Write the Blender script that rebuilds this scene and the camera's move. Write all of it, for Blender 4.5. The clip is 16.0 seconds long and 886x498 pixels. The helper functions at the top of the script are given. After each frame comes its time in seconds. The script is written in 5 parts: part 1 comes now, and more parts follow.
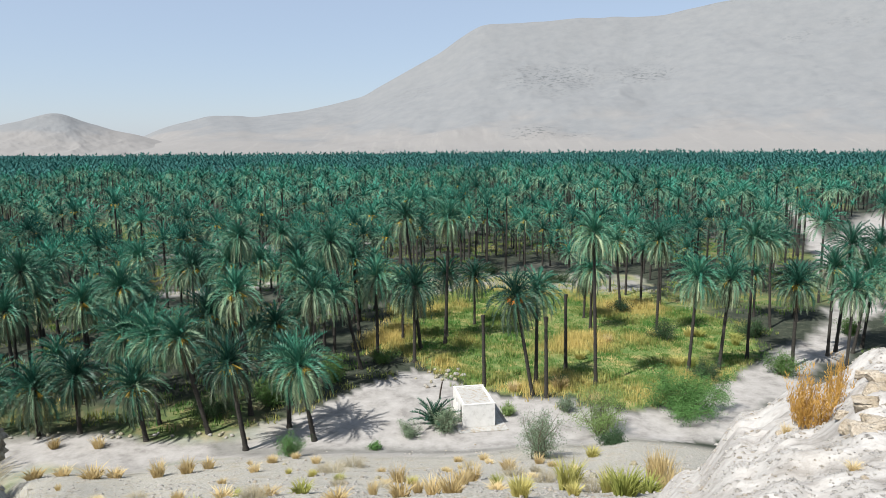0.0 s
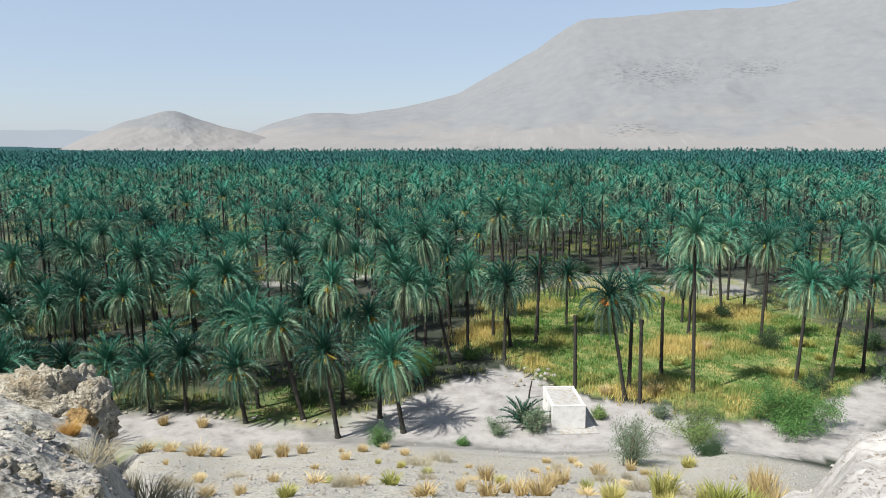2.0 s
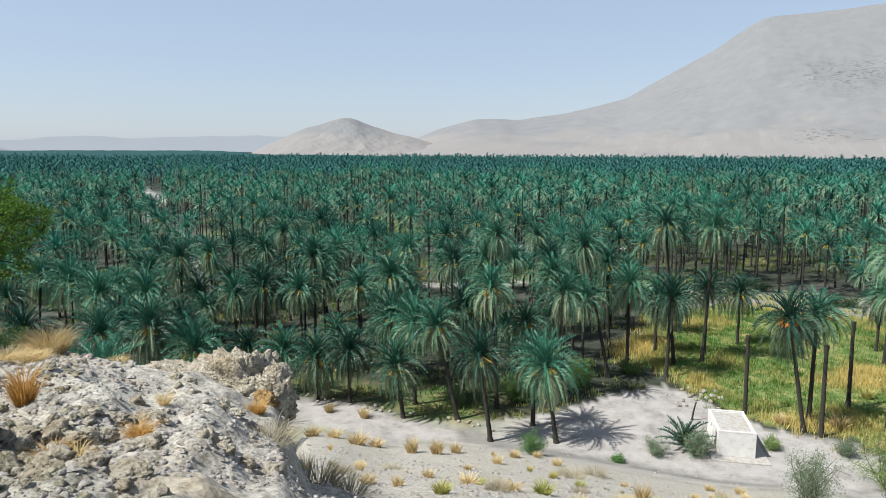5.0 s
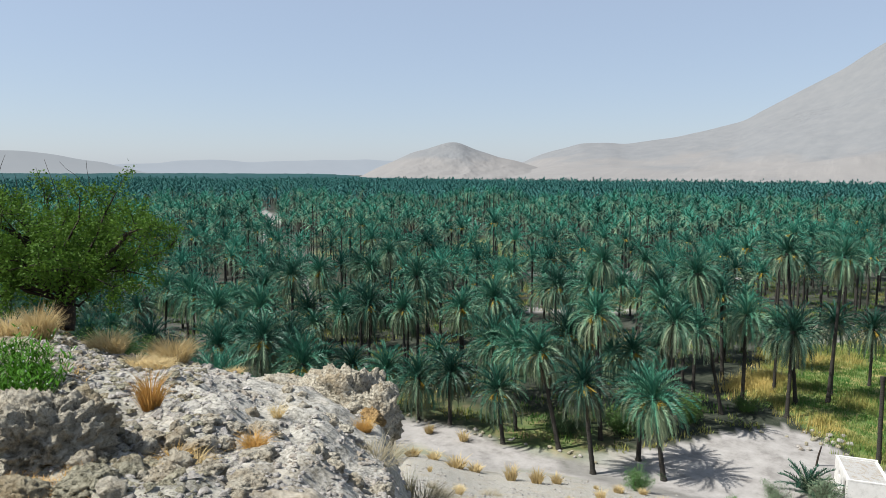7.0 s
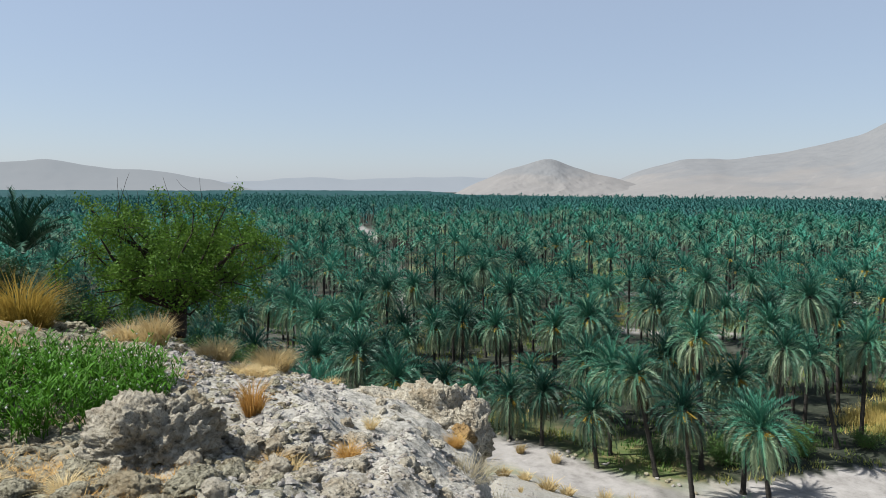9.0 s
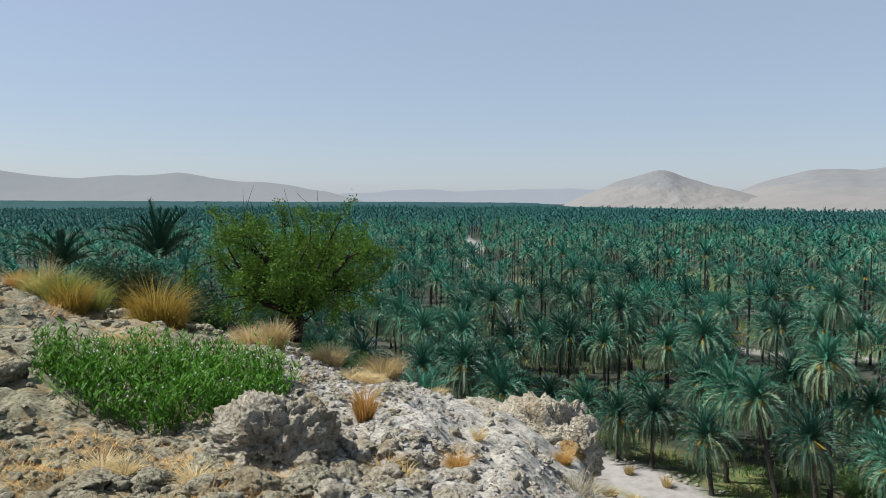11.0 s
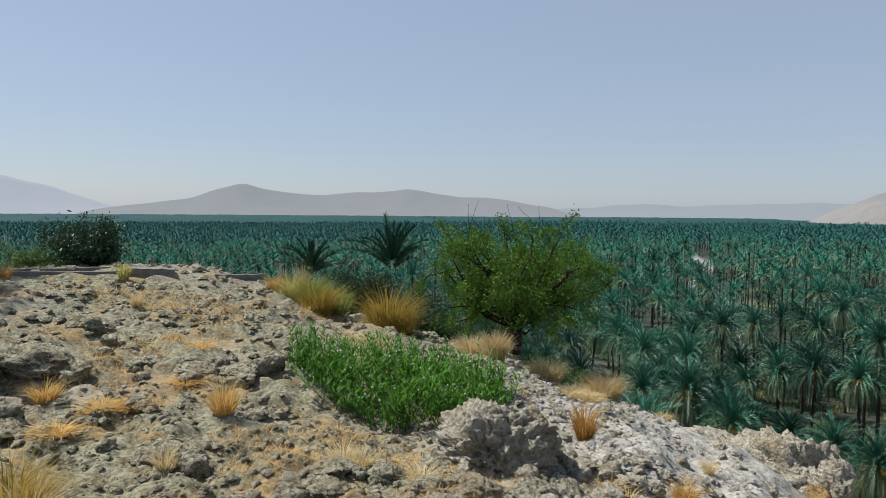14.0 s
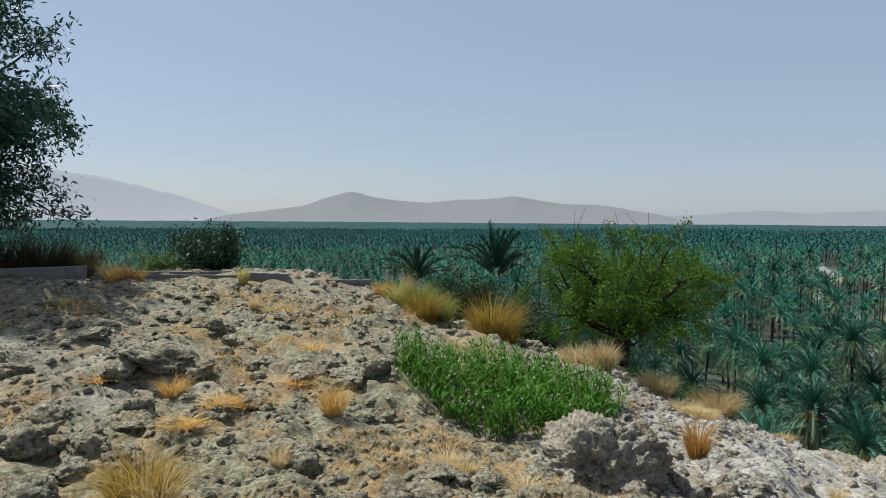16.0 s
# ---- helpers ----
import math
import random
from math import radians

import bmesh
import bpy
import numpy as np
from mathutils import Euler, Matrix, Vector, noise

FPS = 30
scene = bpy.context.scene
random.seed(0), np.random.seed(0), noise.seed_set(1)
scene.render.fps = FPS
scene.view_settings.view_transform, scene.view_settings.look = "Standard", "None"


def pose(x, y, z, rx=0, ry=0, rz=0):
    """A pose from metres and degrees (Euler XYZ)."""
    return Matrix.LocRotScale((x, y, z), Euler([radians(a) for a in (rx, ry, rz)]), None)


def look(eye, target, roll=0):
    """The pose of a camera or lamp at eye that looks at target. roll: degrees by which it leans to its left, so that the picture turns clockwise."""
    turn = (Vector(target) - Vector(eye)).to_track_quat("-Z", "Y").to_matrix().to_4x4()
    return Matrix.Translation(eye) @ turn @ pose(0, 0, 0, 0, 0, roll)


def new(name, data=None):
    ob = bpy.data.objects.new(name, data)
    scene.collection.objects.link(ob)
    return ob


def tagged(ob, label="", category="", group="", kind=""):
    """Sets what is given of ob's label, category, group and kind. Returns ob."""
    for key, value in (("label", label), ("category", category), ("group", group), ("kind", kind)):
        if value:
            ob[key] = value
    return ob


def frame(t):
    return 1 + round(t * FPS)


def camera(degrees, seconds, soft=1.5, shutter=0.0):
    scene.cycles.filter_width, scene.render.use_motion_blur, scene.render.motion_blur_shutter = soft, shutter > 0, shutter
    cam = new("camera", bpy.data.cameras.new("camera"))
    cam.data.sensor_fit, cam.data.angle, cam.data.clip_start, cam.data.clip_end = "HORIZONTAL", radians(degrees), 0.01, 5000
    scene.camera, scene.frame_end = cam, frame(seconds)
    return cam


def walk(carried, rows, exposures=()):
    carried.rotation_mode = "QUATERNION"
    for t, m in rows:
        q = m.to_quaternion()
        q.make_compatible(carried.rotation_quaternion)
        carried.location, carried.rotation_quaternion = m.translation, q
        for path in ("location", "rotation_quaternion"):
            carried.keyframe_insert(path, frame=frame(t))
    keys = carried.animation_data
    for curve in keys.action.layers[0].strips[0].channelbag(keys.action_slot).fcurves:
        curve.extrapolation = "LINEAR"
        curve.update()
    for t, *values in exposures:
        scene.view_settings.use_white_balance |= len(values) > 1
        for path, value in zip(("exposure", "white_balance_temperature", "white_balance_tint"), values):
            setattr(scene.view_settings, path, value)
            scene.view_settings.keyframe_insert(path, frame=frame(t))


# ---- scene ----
EYE = 24.0
cam = camera(66.06, 16.0, soft=0.9)
# seconds, sideways, ahead, up from the first eye, yaw, pitch, roll
ROWS = [
    (0.0, 0.000, 0.000, -0.000, 0.00, -8.67, 0.35),
    (0.5, -0.006, 0.059, -0.011, 1.75, -8.80, 0.31),
    (1.0, -0.030, 0.097, -0.008, 3.61, -8.84, 0.25),
    (1.5, -0.049, 0.130, -0.017, 5.65, -8.88, 0.20),
    (2.0, -0.073, 0.162, -0.027, 7.80, -8.90, 0.11),
    (2.5, -0.074, 0.141, -0.025, 9.83, -8.92, 0.11),
    (3.0, -0.091, 0.154, -0.030, 11.78, -8.93, 0.07),
    (3.5, -0.111, 0.152, -0.021, 13.89, -8.97, 0.03),
    (4.0, -0.133, 0.147, -0.024, 16.15, -8.93, -0.02),
    (4.5, -0.148, 0.138, -0.020, 18.67, -8.80, -0.05),
    (5.0, -0.168, 0.129, -0.021, 21.23, -8.42, -0.14),
    (7.5, -0.315, 0.216, -0.067, 31.97, -5.99, -0.35),
    (8.0, -0.304, 0.206, -0.065, 34.02, -5.63, -0.36),
    (8.5, -0.302, 0.204, -0.068, 35.91, -5.36, -0.32),
    (11.0, -0.328, 0.172, -0.069, 46.79, -4.16, -0.37),
    (11.5, -0.324, 0.159, -0.066, 49.47, -3.98, -0.44),
    (12.0, -0.352, 0.170, -0.076, 52.34, -3.81, -0.41),
    (12.5, -0.362, 0.159, -0.076, 55.45, -3.68, -0.43),
    (13.0, -0.349, 0.147, -0.077, 58.84, -3.45, -0.41),
    (13.5, -0.347, 0.140, -0.074, 62.17, -3.24, -0.46),
    (14.0, -0.356, 0.130, -0.077, 65.00, -3.02, -0.46),
    (14.5, -0.358, 0.130, -0.077, 67.55, -2.83, -0.44),
    (15.0, -0.361, 0.131, -0.080, 69.78, -2.71, -0.52),
    (15.5, -0.365, 0.128, -0.075, 71.86, -2.66, -0.53),
    (16.0, -0.356, 0.122, -0.073, 73.74, -2.49, -0.47),
]


def stand(x, y, z, yaw, pitch, roll):
    return pose(x, y, EYE + z, 0, 0, yaw) @ pose(0, 0, 0, pitch) @ pose(0, 0, 0, 0, roll) @ pose(0, 0, 0, 90)


walk(cam, [(r[0], stand(*r[1:])) for r in ROWS], exposures=((0.0, 0.8, 6250, 10), (5.0, 0.78, 6250, 10), (8.0, 0.68, 6250, 10), (11.0, 0.57, 6250, 10), (16.0, 0.42, 6250, 10)))
# ---- lie of the land: heading in degrees (right of the first view) to (distance, height below the eye) ----
LAND = [
    (-180, ((0, -1.6), (80, -2.0), (140, -24))),
    (-114, ((0, -1.6), (5, -1.7), (14, -1.25), (22, -1.6), (34, -6), (70, -24))),
    (-98, ((0, -1.6), (5, -1.75), (14, -1.25), (21, -1.6), (32, -6), (66, -24))),
    (-87, ((0, -1.6), (4.5, -1.8), (15, -1.27), (19, -1.6), (28, -6), (60, -24))),
    (-80, ((0, -1.6), (4.5, -1.85), (10, -1.62), (15, -1.42), (18, -2), (26, -7), (55, -24))),
    (-72, ((0, -1.6), (4.5, -1.9), (9, -1.9), (14, -2.05), (17, -3), (24, -8), (48, -24))),
    (-63, ((0, -1.6), (4, -1.85), (8, -2.1), (13, -2.5), (15, -3.3), (22, -9), (45, -24))),
    (-53, ((0, -1.6), (4, -1.9), (7, -2.2), (12, -3.1), (14, -4.2), (20, -10), (42, -24))),
    (-43, ((0, -1.6), (4, -2.0), (7, -2.5), (11, -3.3), (12.5, -4.3), (18, -9.5), (42, -24))),
    (-36.5, ((0, -1.6), (3.5, -2.0), (6, -2.7), (10, -3.6), (11, -4.8), (16, -9), (45, -24))),
    (-33, ((0, -1.6), (3, -1.9), (6, -3.1), (9, -4.6), (15, -7.6), (25, -12.2), (45, -20), (57, -24))),
    (-25, ((0, -1.6), (3, -1.9), (6, -3.5), (15, -8.1), (25, -12.7), (40, -19.2), (53.5, -24))),
    (0, ((0, -1.6), (3, -1.9), (6, -3.6), (15, -8.3), (25, -13.2), (40, -20), (51, -24))),
    (12, ((0, -1.6), (3, -1.9), (6, -3.6), (15, -8.2), (25, -13), (40, -19.4), (54, -24))),
    (17, ((0, -1.6), (3, -1.9), (6, -3.4), (12, -6.7), (25, -12.9), (40, -18.5), (56, -24))),
    (21, ((0, -1.6), (3, -1.9), (6, -3.1), (13, -6.2), (15, -7.5), (25, -13), (56, -24))),
    (25, ((0, -1.6), (3, -1.8), (6, -2.7), (13, -4.9), (15, -6.2), (24, -13.5), (56, -24))),
    (29, ((0, -1.6), (5, -2.2), (14, -4.63), (16, -6), (26, -14), (56, -24))),
    (34, ((0, -1.6), (5, -2.0), (14, -3.6), (17, -5.5), (28, -14), (56, -24))),
    (45, ((0, -1.6), (5, -1.8), (16, -2.8), (20, -5), (56, -24))),
    (90, ((0, -1.6), (60, -2), (100, -24))),
    (180, ((0, -1.6), (80, -2.0), (140, -24))),
]


def lattice(ix, iy, seed):
    h = (ix.astype(np.int64) * 374761393 + iy.astype(np.int64) * 668265263 + seed * 1442695041) & 0x7FFFFFFF
    h = ((h ^ (h >> 13)) * 1274126177) & 0x7FFFFFFF
    return ((h ^ (h >> 16)) & 0xFFFF) / 65535.0


def smooth_noise(x, y, seed=0):
    """Value noise, 0 to 1."""
    ix, iy = np.floor(x), np.floor(y)
    u, v = x - ix, y - iy
    u, v = u * u * (3 - 2 * u), v * v * (3 - 2 * v)
    a, b = lattice(ix, iy, seed), lattice(ix + 1, iy, seed)
    c, d = lattice(ix, iy + 1, seed), lattice(ix + 1, iy + 1, seed)
    return (a * (1 - u) + b * u) * (1 - v) + (c * (1 - u) + d * u) * v


def fbm(x, y, octaves=4, seed=0):
    total, amp = np.zeros_like(np.asarray(x, float)), 0.5
    for k in range(octaves):
        total = total + amp * (smooth_noise(x * 2 ** k + 17.3 * k, y * 2 ** k - 9.1 * k, seed + k) - 0.5)
        amp *= 0.5
    return total


def land_height(x, y):
    """Height of the smooth ground, the valley floor being 0."""
    x, y = np.asarray(x, float), np.asarray(y, float)
    az, r = np.degrees(np.arctan2(x, y)), np.hypot(x, y)
    z = np.full(np.broadcast(x, y).shape, -24.0)
    for (a0, p0), (a1, p1) in zip(LAND, LAND[1:]):
        u = np.clip((az - a0) / (a1 - a0), 0, 1)
        s = u * u * (3 - 2 * u)
        z0 = np.interp(r, *np.array(p0, float).T)
        z1 = np.interp(r, *np.array(p1, float).T)
        inside = (az >= a0) & (az <= a1)
        z = np.where(inside, z0 * (1 - s) + z1 * s, z)
    return EYE + z


def ground_height(x, y):
    """Height of the ground with its unevenness: rough crust on the hill, gentle swells in the valley."""
    x, y = np.asarray(x, float), np.asarray(y, float)
    z = land_height(x, y)
    r = np.hypot(x, y)
    hill = np.clip(z / 6.0, 0, 1)
    near = np.clip((26 - r) / 14.0, 0, 1) * hill
    az = np.degrees(np.arctan2(x, y))
    crag = np.clip((-30 - az) / 12.0, 0, 1) * np.clip((az + 170) / 40.0, 0, 1) * near
    path = np.exp(-((az + 53 - 6 * np.sin(r * 0.5)) / 9.0) ** 2) * np.clip((r - 7.5) / 2, 0, 1)
    rough = 1 - 0.8 * path
    ridge = 0.5 - np.abs(fbm(x * 0.9, y * 0.9, 4, 31)) * 2
    z = z + hill * fbm(x / 3.1, y / 3.1, 3, 3) * 0.5 * np.clip(r / 6, 0.3, 1)
    z = z + crag * rough * np.clip(r / 7, 0.35, 1) * (np.clip(ridge, -0.2, 0.5) - 0.25) * 0.3
    z = z + near * fbm(x * 2.3, y * 2.3, 3, 11) * 0.16 * rough
    heap = np.clip((az - 16) / 6.0, 0, 1) * np.clip((110 - az) / 50.0, 0, 1) * np.clip((r - 2.5) / 2.0, 0, 1) * near
    z = z + heap * (np.abs(fbm(x / 0.9, y / 0.9, 3, 57)) - 0.12) * 0.55
    z = z + (near - 0.8 * heap) * fbm(x * 5, y * 5, 3, 51) * (0.07 + 0.09 * np.clip(crag, 0, 1)) * rough
    z = z + (1 - hill) * fbm(x / 14, y / 14, 3, 21) * 0.7 * np.clip((r - 45) / 20, 0, 1)
    return z

# ---- sky and sun ----
SUN_FROM = 230.0  # compass bearing the light comes from, degrees right of the first view
SUN_UP = 54.0
world = bpy.data.worlds.new("sky")
scene.world = world
world.use_nodes = True
wn = world.node_tree
sky = wn.nodes.new("ShaderNodeTexSky")
sky.sky_type, sky.sun_disc = "NISHITA", False
sky.sun_elevation, sky.sun_rotation = radians(SUN_UP), radians(SUN_FROM)
sky.air_density, sky.dust_density, sky.ozone_density = 1.0, 0.6, 1.5
dust = wn.nodes.new("ShaderNodeMix")  # bright dust in the air all round
dust.data_type = "RGBA"
dust.inputs[0].default_value = 0.5
dust.inputs[7].default_value = (6.2, 7.1, 8.6, 1)
wn.nodes["Background"].inputs["Strength"].default_value = 0.061
wn.links.new(sky.outputs[0], dust.inputs[6])
wn.links.new(dust.outputs[2], wn.nodes["Background"].inputs[0])
sun = new("sun", bpy.data.lights.new("sun", "SUN"))
sun.data.energy, sun.data.angle, sun.data.color = 5.0, radians(0.55), (1.0, 0.95, 0.87)
sun_dir = Vector((math.sin(radians(SUN_FROM)) * math.cos(radians(SUN_UP)), math.cos(radians(SUN_FROM)) * math.cos(radians(SUN_UP)), math.sin(radians(SUN_UP))))
sun.matrix_world = look(sun_dir * 100, (0, 0, 0))

# ---- materials ----
class Nodes:
    """A small helper round a node tree."""

    def __init__(self, name):
        self.mat = bpy.data.materials.new(name)
        self.mat.use_nodes = True
        self.tree = self.mat.node_tree
        self.bsdf = self.tree.nodes["Principled BSDF"]
        self.bsdf.inputs["Specular IOR Level"].default_value = 0.25

    def add(self, kind, **inputs):
        n = self.tree.nodes.new(kind)
        for key, value in inputs.items():
            self.put(n.inputs[key.replace("_", " ")], value)
        return n

    def put(self, socket, value):
        if isinstance(value, bpy.types.NodeSocket):
            self.tree.links.new(value, socket)
        else:
            socket.default_value = value

    def place(self):
        return self.add("ShaderNodeNewGeometry").outputs["Position"]

    def noise(self, scale, detail=4.0, rough=0.6, where=None):
        n = self.add("ShaderNodeTexNoise", Vector=where or self.place(), Scale=scale, Detail=detail, Roughness=rough)
        return n.outputs["Fac"]

    def ramp(self, fac, stops):
        n = self.tree.nodes.new("ShaderNodeValToRGB")
        while len(n.color_ramp.elements) < len(stops):
            n.color_ramp.elements.new(0.5)
        for e, (pos, col) in zip(n.color_ramp.elements, stops):
            e.position = pos
            e.color = (*col, 1) if not isinstance(col, (int, float)) else (col, col, col, 1)
        self.put(n.inputs[0], fac)
        return n.outputs[0]

    def mix(self, fac, a, b, kind="MIX"):
        n = self.tree.nodes.new("ShaderNodeMix")
        n.data_type, n.blend_type = "RGBA", kind
        for socket, value in ((n.inputs[0], fac), (n.inputs[6], a), (n.inputs[7], b)):
            self.put(socket, (*value, 1) if isinstance(value, tuple) and len(value) == 3 else value)
        return n.outputs[2]

    def maths(self, op, a, b=0.5):
        n = self.tree.nodes.new("ShaderNodeMath")
        n.operation = op
        self.put(n.inputs[0], a), self.put(n.inputs[1], b)
        return n.outputs[0]

    def attr(self, name):
        n = self.tree.nodes.new("ShaderNodeAttribute")
        n.attribute_name = name
        return n

    def random(self):
        return self.add("ShaderNodeObjectInfo").outputs["Random"]

    def bump(self, height, strength=0.5, distance=0.05):
        n = self.add("ShaderNodeBump", Height=height, Strength=strength, Distance=distance)
        self.put(self.bsdf.inputs["Normal"], n.outputs[0])

    def done(self, colour, rough=0.9):
        self.put(self.bsdf.inputs["Base Color"], (*colour, 1) if isinstance(colour, tuple) else colour)
        self.put(self.bsdf.inputs["Roughness"], rough)
        return self.mat


def leaf_material(name, dark, light, rough=0.5, through_light=0.25, tone="random", grain=3.0):
    m = Nodes(name)
    m.bsdf.inputs["Specular IOR Level"].default_value = 0.1
    t = m.random() if tone == "random" else m.attr(tone).outputs["Fac"]
    speck = m.noise(grain, 2.0)
    fac = m.maths("ADD", m.maths("MULTIPLY", t, 0.55), m.maths("MULTIPLY", speck, 0.5))
    col = m.ramp(fac, [(0.2, dark), (0.85, light)])
    m.done(col, rough)
    glow = m.add("ShaderNodeBsdfTranslucent", Color=col)
    blend = m.add("ShaderNodeMixShader", Fac=through_light)
    m.put(blend.inputs[1], m.bsdf.outputs[0]), m.put(blend.inputs[2], glow.outputs[0])
    m.put(m.tree.nodes["Material Output"].inputs[0], blend.outputs[0])
    return m.mat


def frond_material(name, single):
    """Palm leaves: blue-green in the young upper fronds, paler and greyer in the old hanging ones."""
    m = Nodes(name)
    age = m.attr("tone").outputs["Fac"]
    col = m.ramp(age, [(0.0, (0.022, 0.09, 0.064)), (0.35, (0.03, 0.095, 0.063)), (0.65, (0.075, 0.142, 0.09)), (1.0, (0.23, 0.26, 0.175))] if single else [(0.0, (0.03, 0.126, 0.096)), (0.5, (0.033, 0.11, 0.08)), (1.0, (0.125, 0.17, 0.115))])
    vary = m.random() if single else m.attr("plant").outputs["Fac"]
    speck = m.maths("ADD", m.maths("MULTIPLY", vary, 0.6), m.maths("MULTIPLY", m.noise(2.5, 2.0), 0.6))
    col = m.mix(1.0, col, m.ramp(speck, [(0.28, (0.45, 0.5, 0.5)), (0.85, (1.65, 1.7, 1.56))]), "MULTIPLY")
    m.bsdf.inputs["Specular IOR Level"].default_value = 0.2 if single else 0.08
    m.done(col, 0.45 if single else 0.7)
    glow = m.add("ShaderNodeBsdfTranslucent", Color=col)
    blend = m.add("ShaderNodeMixShader", Fac=0.06)
    m.put(blend.inputs[1], m.bsdf.outputs[0]), m.put(blend.inputs[2], glow.outputs[0])
    m.put(m.tree.nodes["Material Output"].inputs[0], blend.outputs[0])
    return m.mat


def rock_material(name, pale, grey, dark):
    m = Nodes(name)
    fine, broad, crumbs = m.noise(17.0, 8.0, 0.75), m.noise(2.6, 5.0), m.noise(55.0, 5.0, 0.7)
    col = m.ramp(m.mix(0.35, fine, crumbs), [(0.4, dark), (0.47, grey), (0.545, pale)])
    col = m.mix(m.ramp(broad, [(0.48, 0.0), (0.66, 0.6)]), col, (0.29, 0.22, 0.125))
    pits = m.add("ShaderNodeTexVoronoi", Vector=m.place(), Scale=24.0).outputs["Distance"]
    m.bump(m.maths("ADD", m.maths("MULTIPLY", pits, 0.9), m.noise(36.0, 7.0, 0.75)), 1.0, 0.05)
    return m.done(col, 0.95)


def ground_material():
    m = Nodes("dry_ground")
    fine, mid, broad = m.noise(9.0, 8.0, 0.7), m.noise(1.1, 6.0, 0.65), m.noise(0.12, 4.0)
    stone = m.ramp(m.mix(0.5, fine, m.noise(30.0, 5.0, 0.75)), [(0.4, (0.09, 0.084, 0.068)), (0.475, (0.25, 0.24, 0.205)), (0.56, (0.39, 0.372, 0.325))])
    soil = m.ramp(fine, [(0.35, (0.19, 0.155, 0.1)), (0.65, (0.33, 0.28, 0.195))])
    zone = m.attr("zone")
    parts = m.add("ShaderNodeSeparateColor", Color=zone.outputs["Color"])
    hillside = m.mix(m.ramp(mid, [(0.52, 0.0), (0.68, 0.6)]), stone, soil)
    rubble = m.ramp(m.mix(0.5, m.noise(5.0, 9.0, 0.75), m.noise(1.2, 4.0)), [(0.38, (0.23, 0.212, 0.188)), (0.48, (0.345, 0.325, 0.298)), (0.6, (0.45, 0.43, 0.4))])
    hillside = m.mix(parts.outputs[1], hillside, rubble)
    grit = m.noise(26.0, 6.0, 0.75)
    crust = m.ramp(m.mix(0.5, fine, grit), [(0.4, (0.038, 0.036, 0.021)), (0.48, (0.122, 0.116, 0.073)), (0.57, (0.26, 0.246, 0.165))])
    straw = m.ramp(grit, [(0.3, (0.12, 0.07, 0.025)), (0.5, (0.24, 0.155, 0.06)), (0.7, (0.36, 0.25, 0.11))])
    crust = m.mix(m.ramp(m.noise(1.1, 7.0, 0.72), [(0.49, 0.0), (0.6, 0.8)]), crust, straw)
    crust = m.mix(m.ramp(m.noise(0.6, 5.0, 0.6), [(0.55, 0.0), (0.72, 0.5)]), crust, (0.18, 0.178, 0.125))
    hillside = m.mix(zone.outputs["Alpha"], hillside, crust)
    sand = m.ramp(m.noise(0.5, 9.0, 0.72), [(0.32, (0.165, 0.155, 0.142)), (0.5, (0.268, 0.255, 0.238)), (0.7, (0.34, 0.326, 0.305))])
    # palm litter, its colour darkened to deepen the shade below the crowns
    shaded_litter = m.ramp(m.noise(0.9, 7.0, 0.7), [(0.3, (0.012, 0.018, 0.011)), (0.52, (0.028, 0.034, 0.022)), (0.72, (0.075, 0.075, 0.055))])
    turf = m.ramp(m.noise(0.45, 6.0, 0.7), [(0.3, (0.045, 0.11, 0.022)), (0.5, (0.13, 0.16, 0.05)), (0.7, (0.33, 0.25, 0.1))])
    col = m.mix(parts.outputs[0], shaded_litter, sand)
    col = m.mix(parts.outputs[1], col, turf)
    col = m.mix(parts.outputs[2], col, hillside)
    pebbles = m.add("ShaderNodeTexVoronoi", Vector=m.place(), Scale=22.0).outputs["Distance"]
    m.bump(m.maths("ADD", m.maths("MULTIPLY", pebbles, 0.5), m.noise(18.0, 8.0, 0.75)), 0.45, 0.05)
    return m.done(col, 0.95)


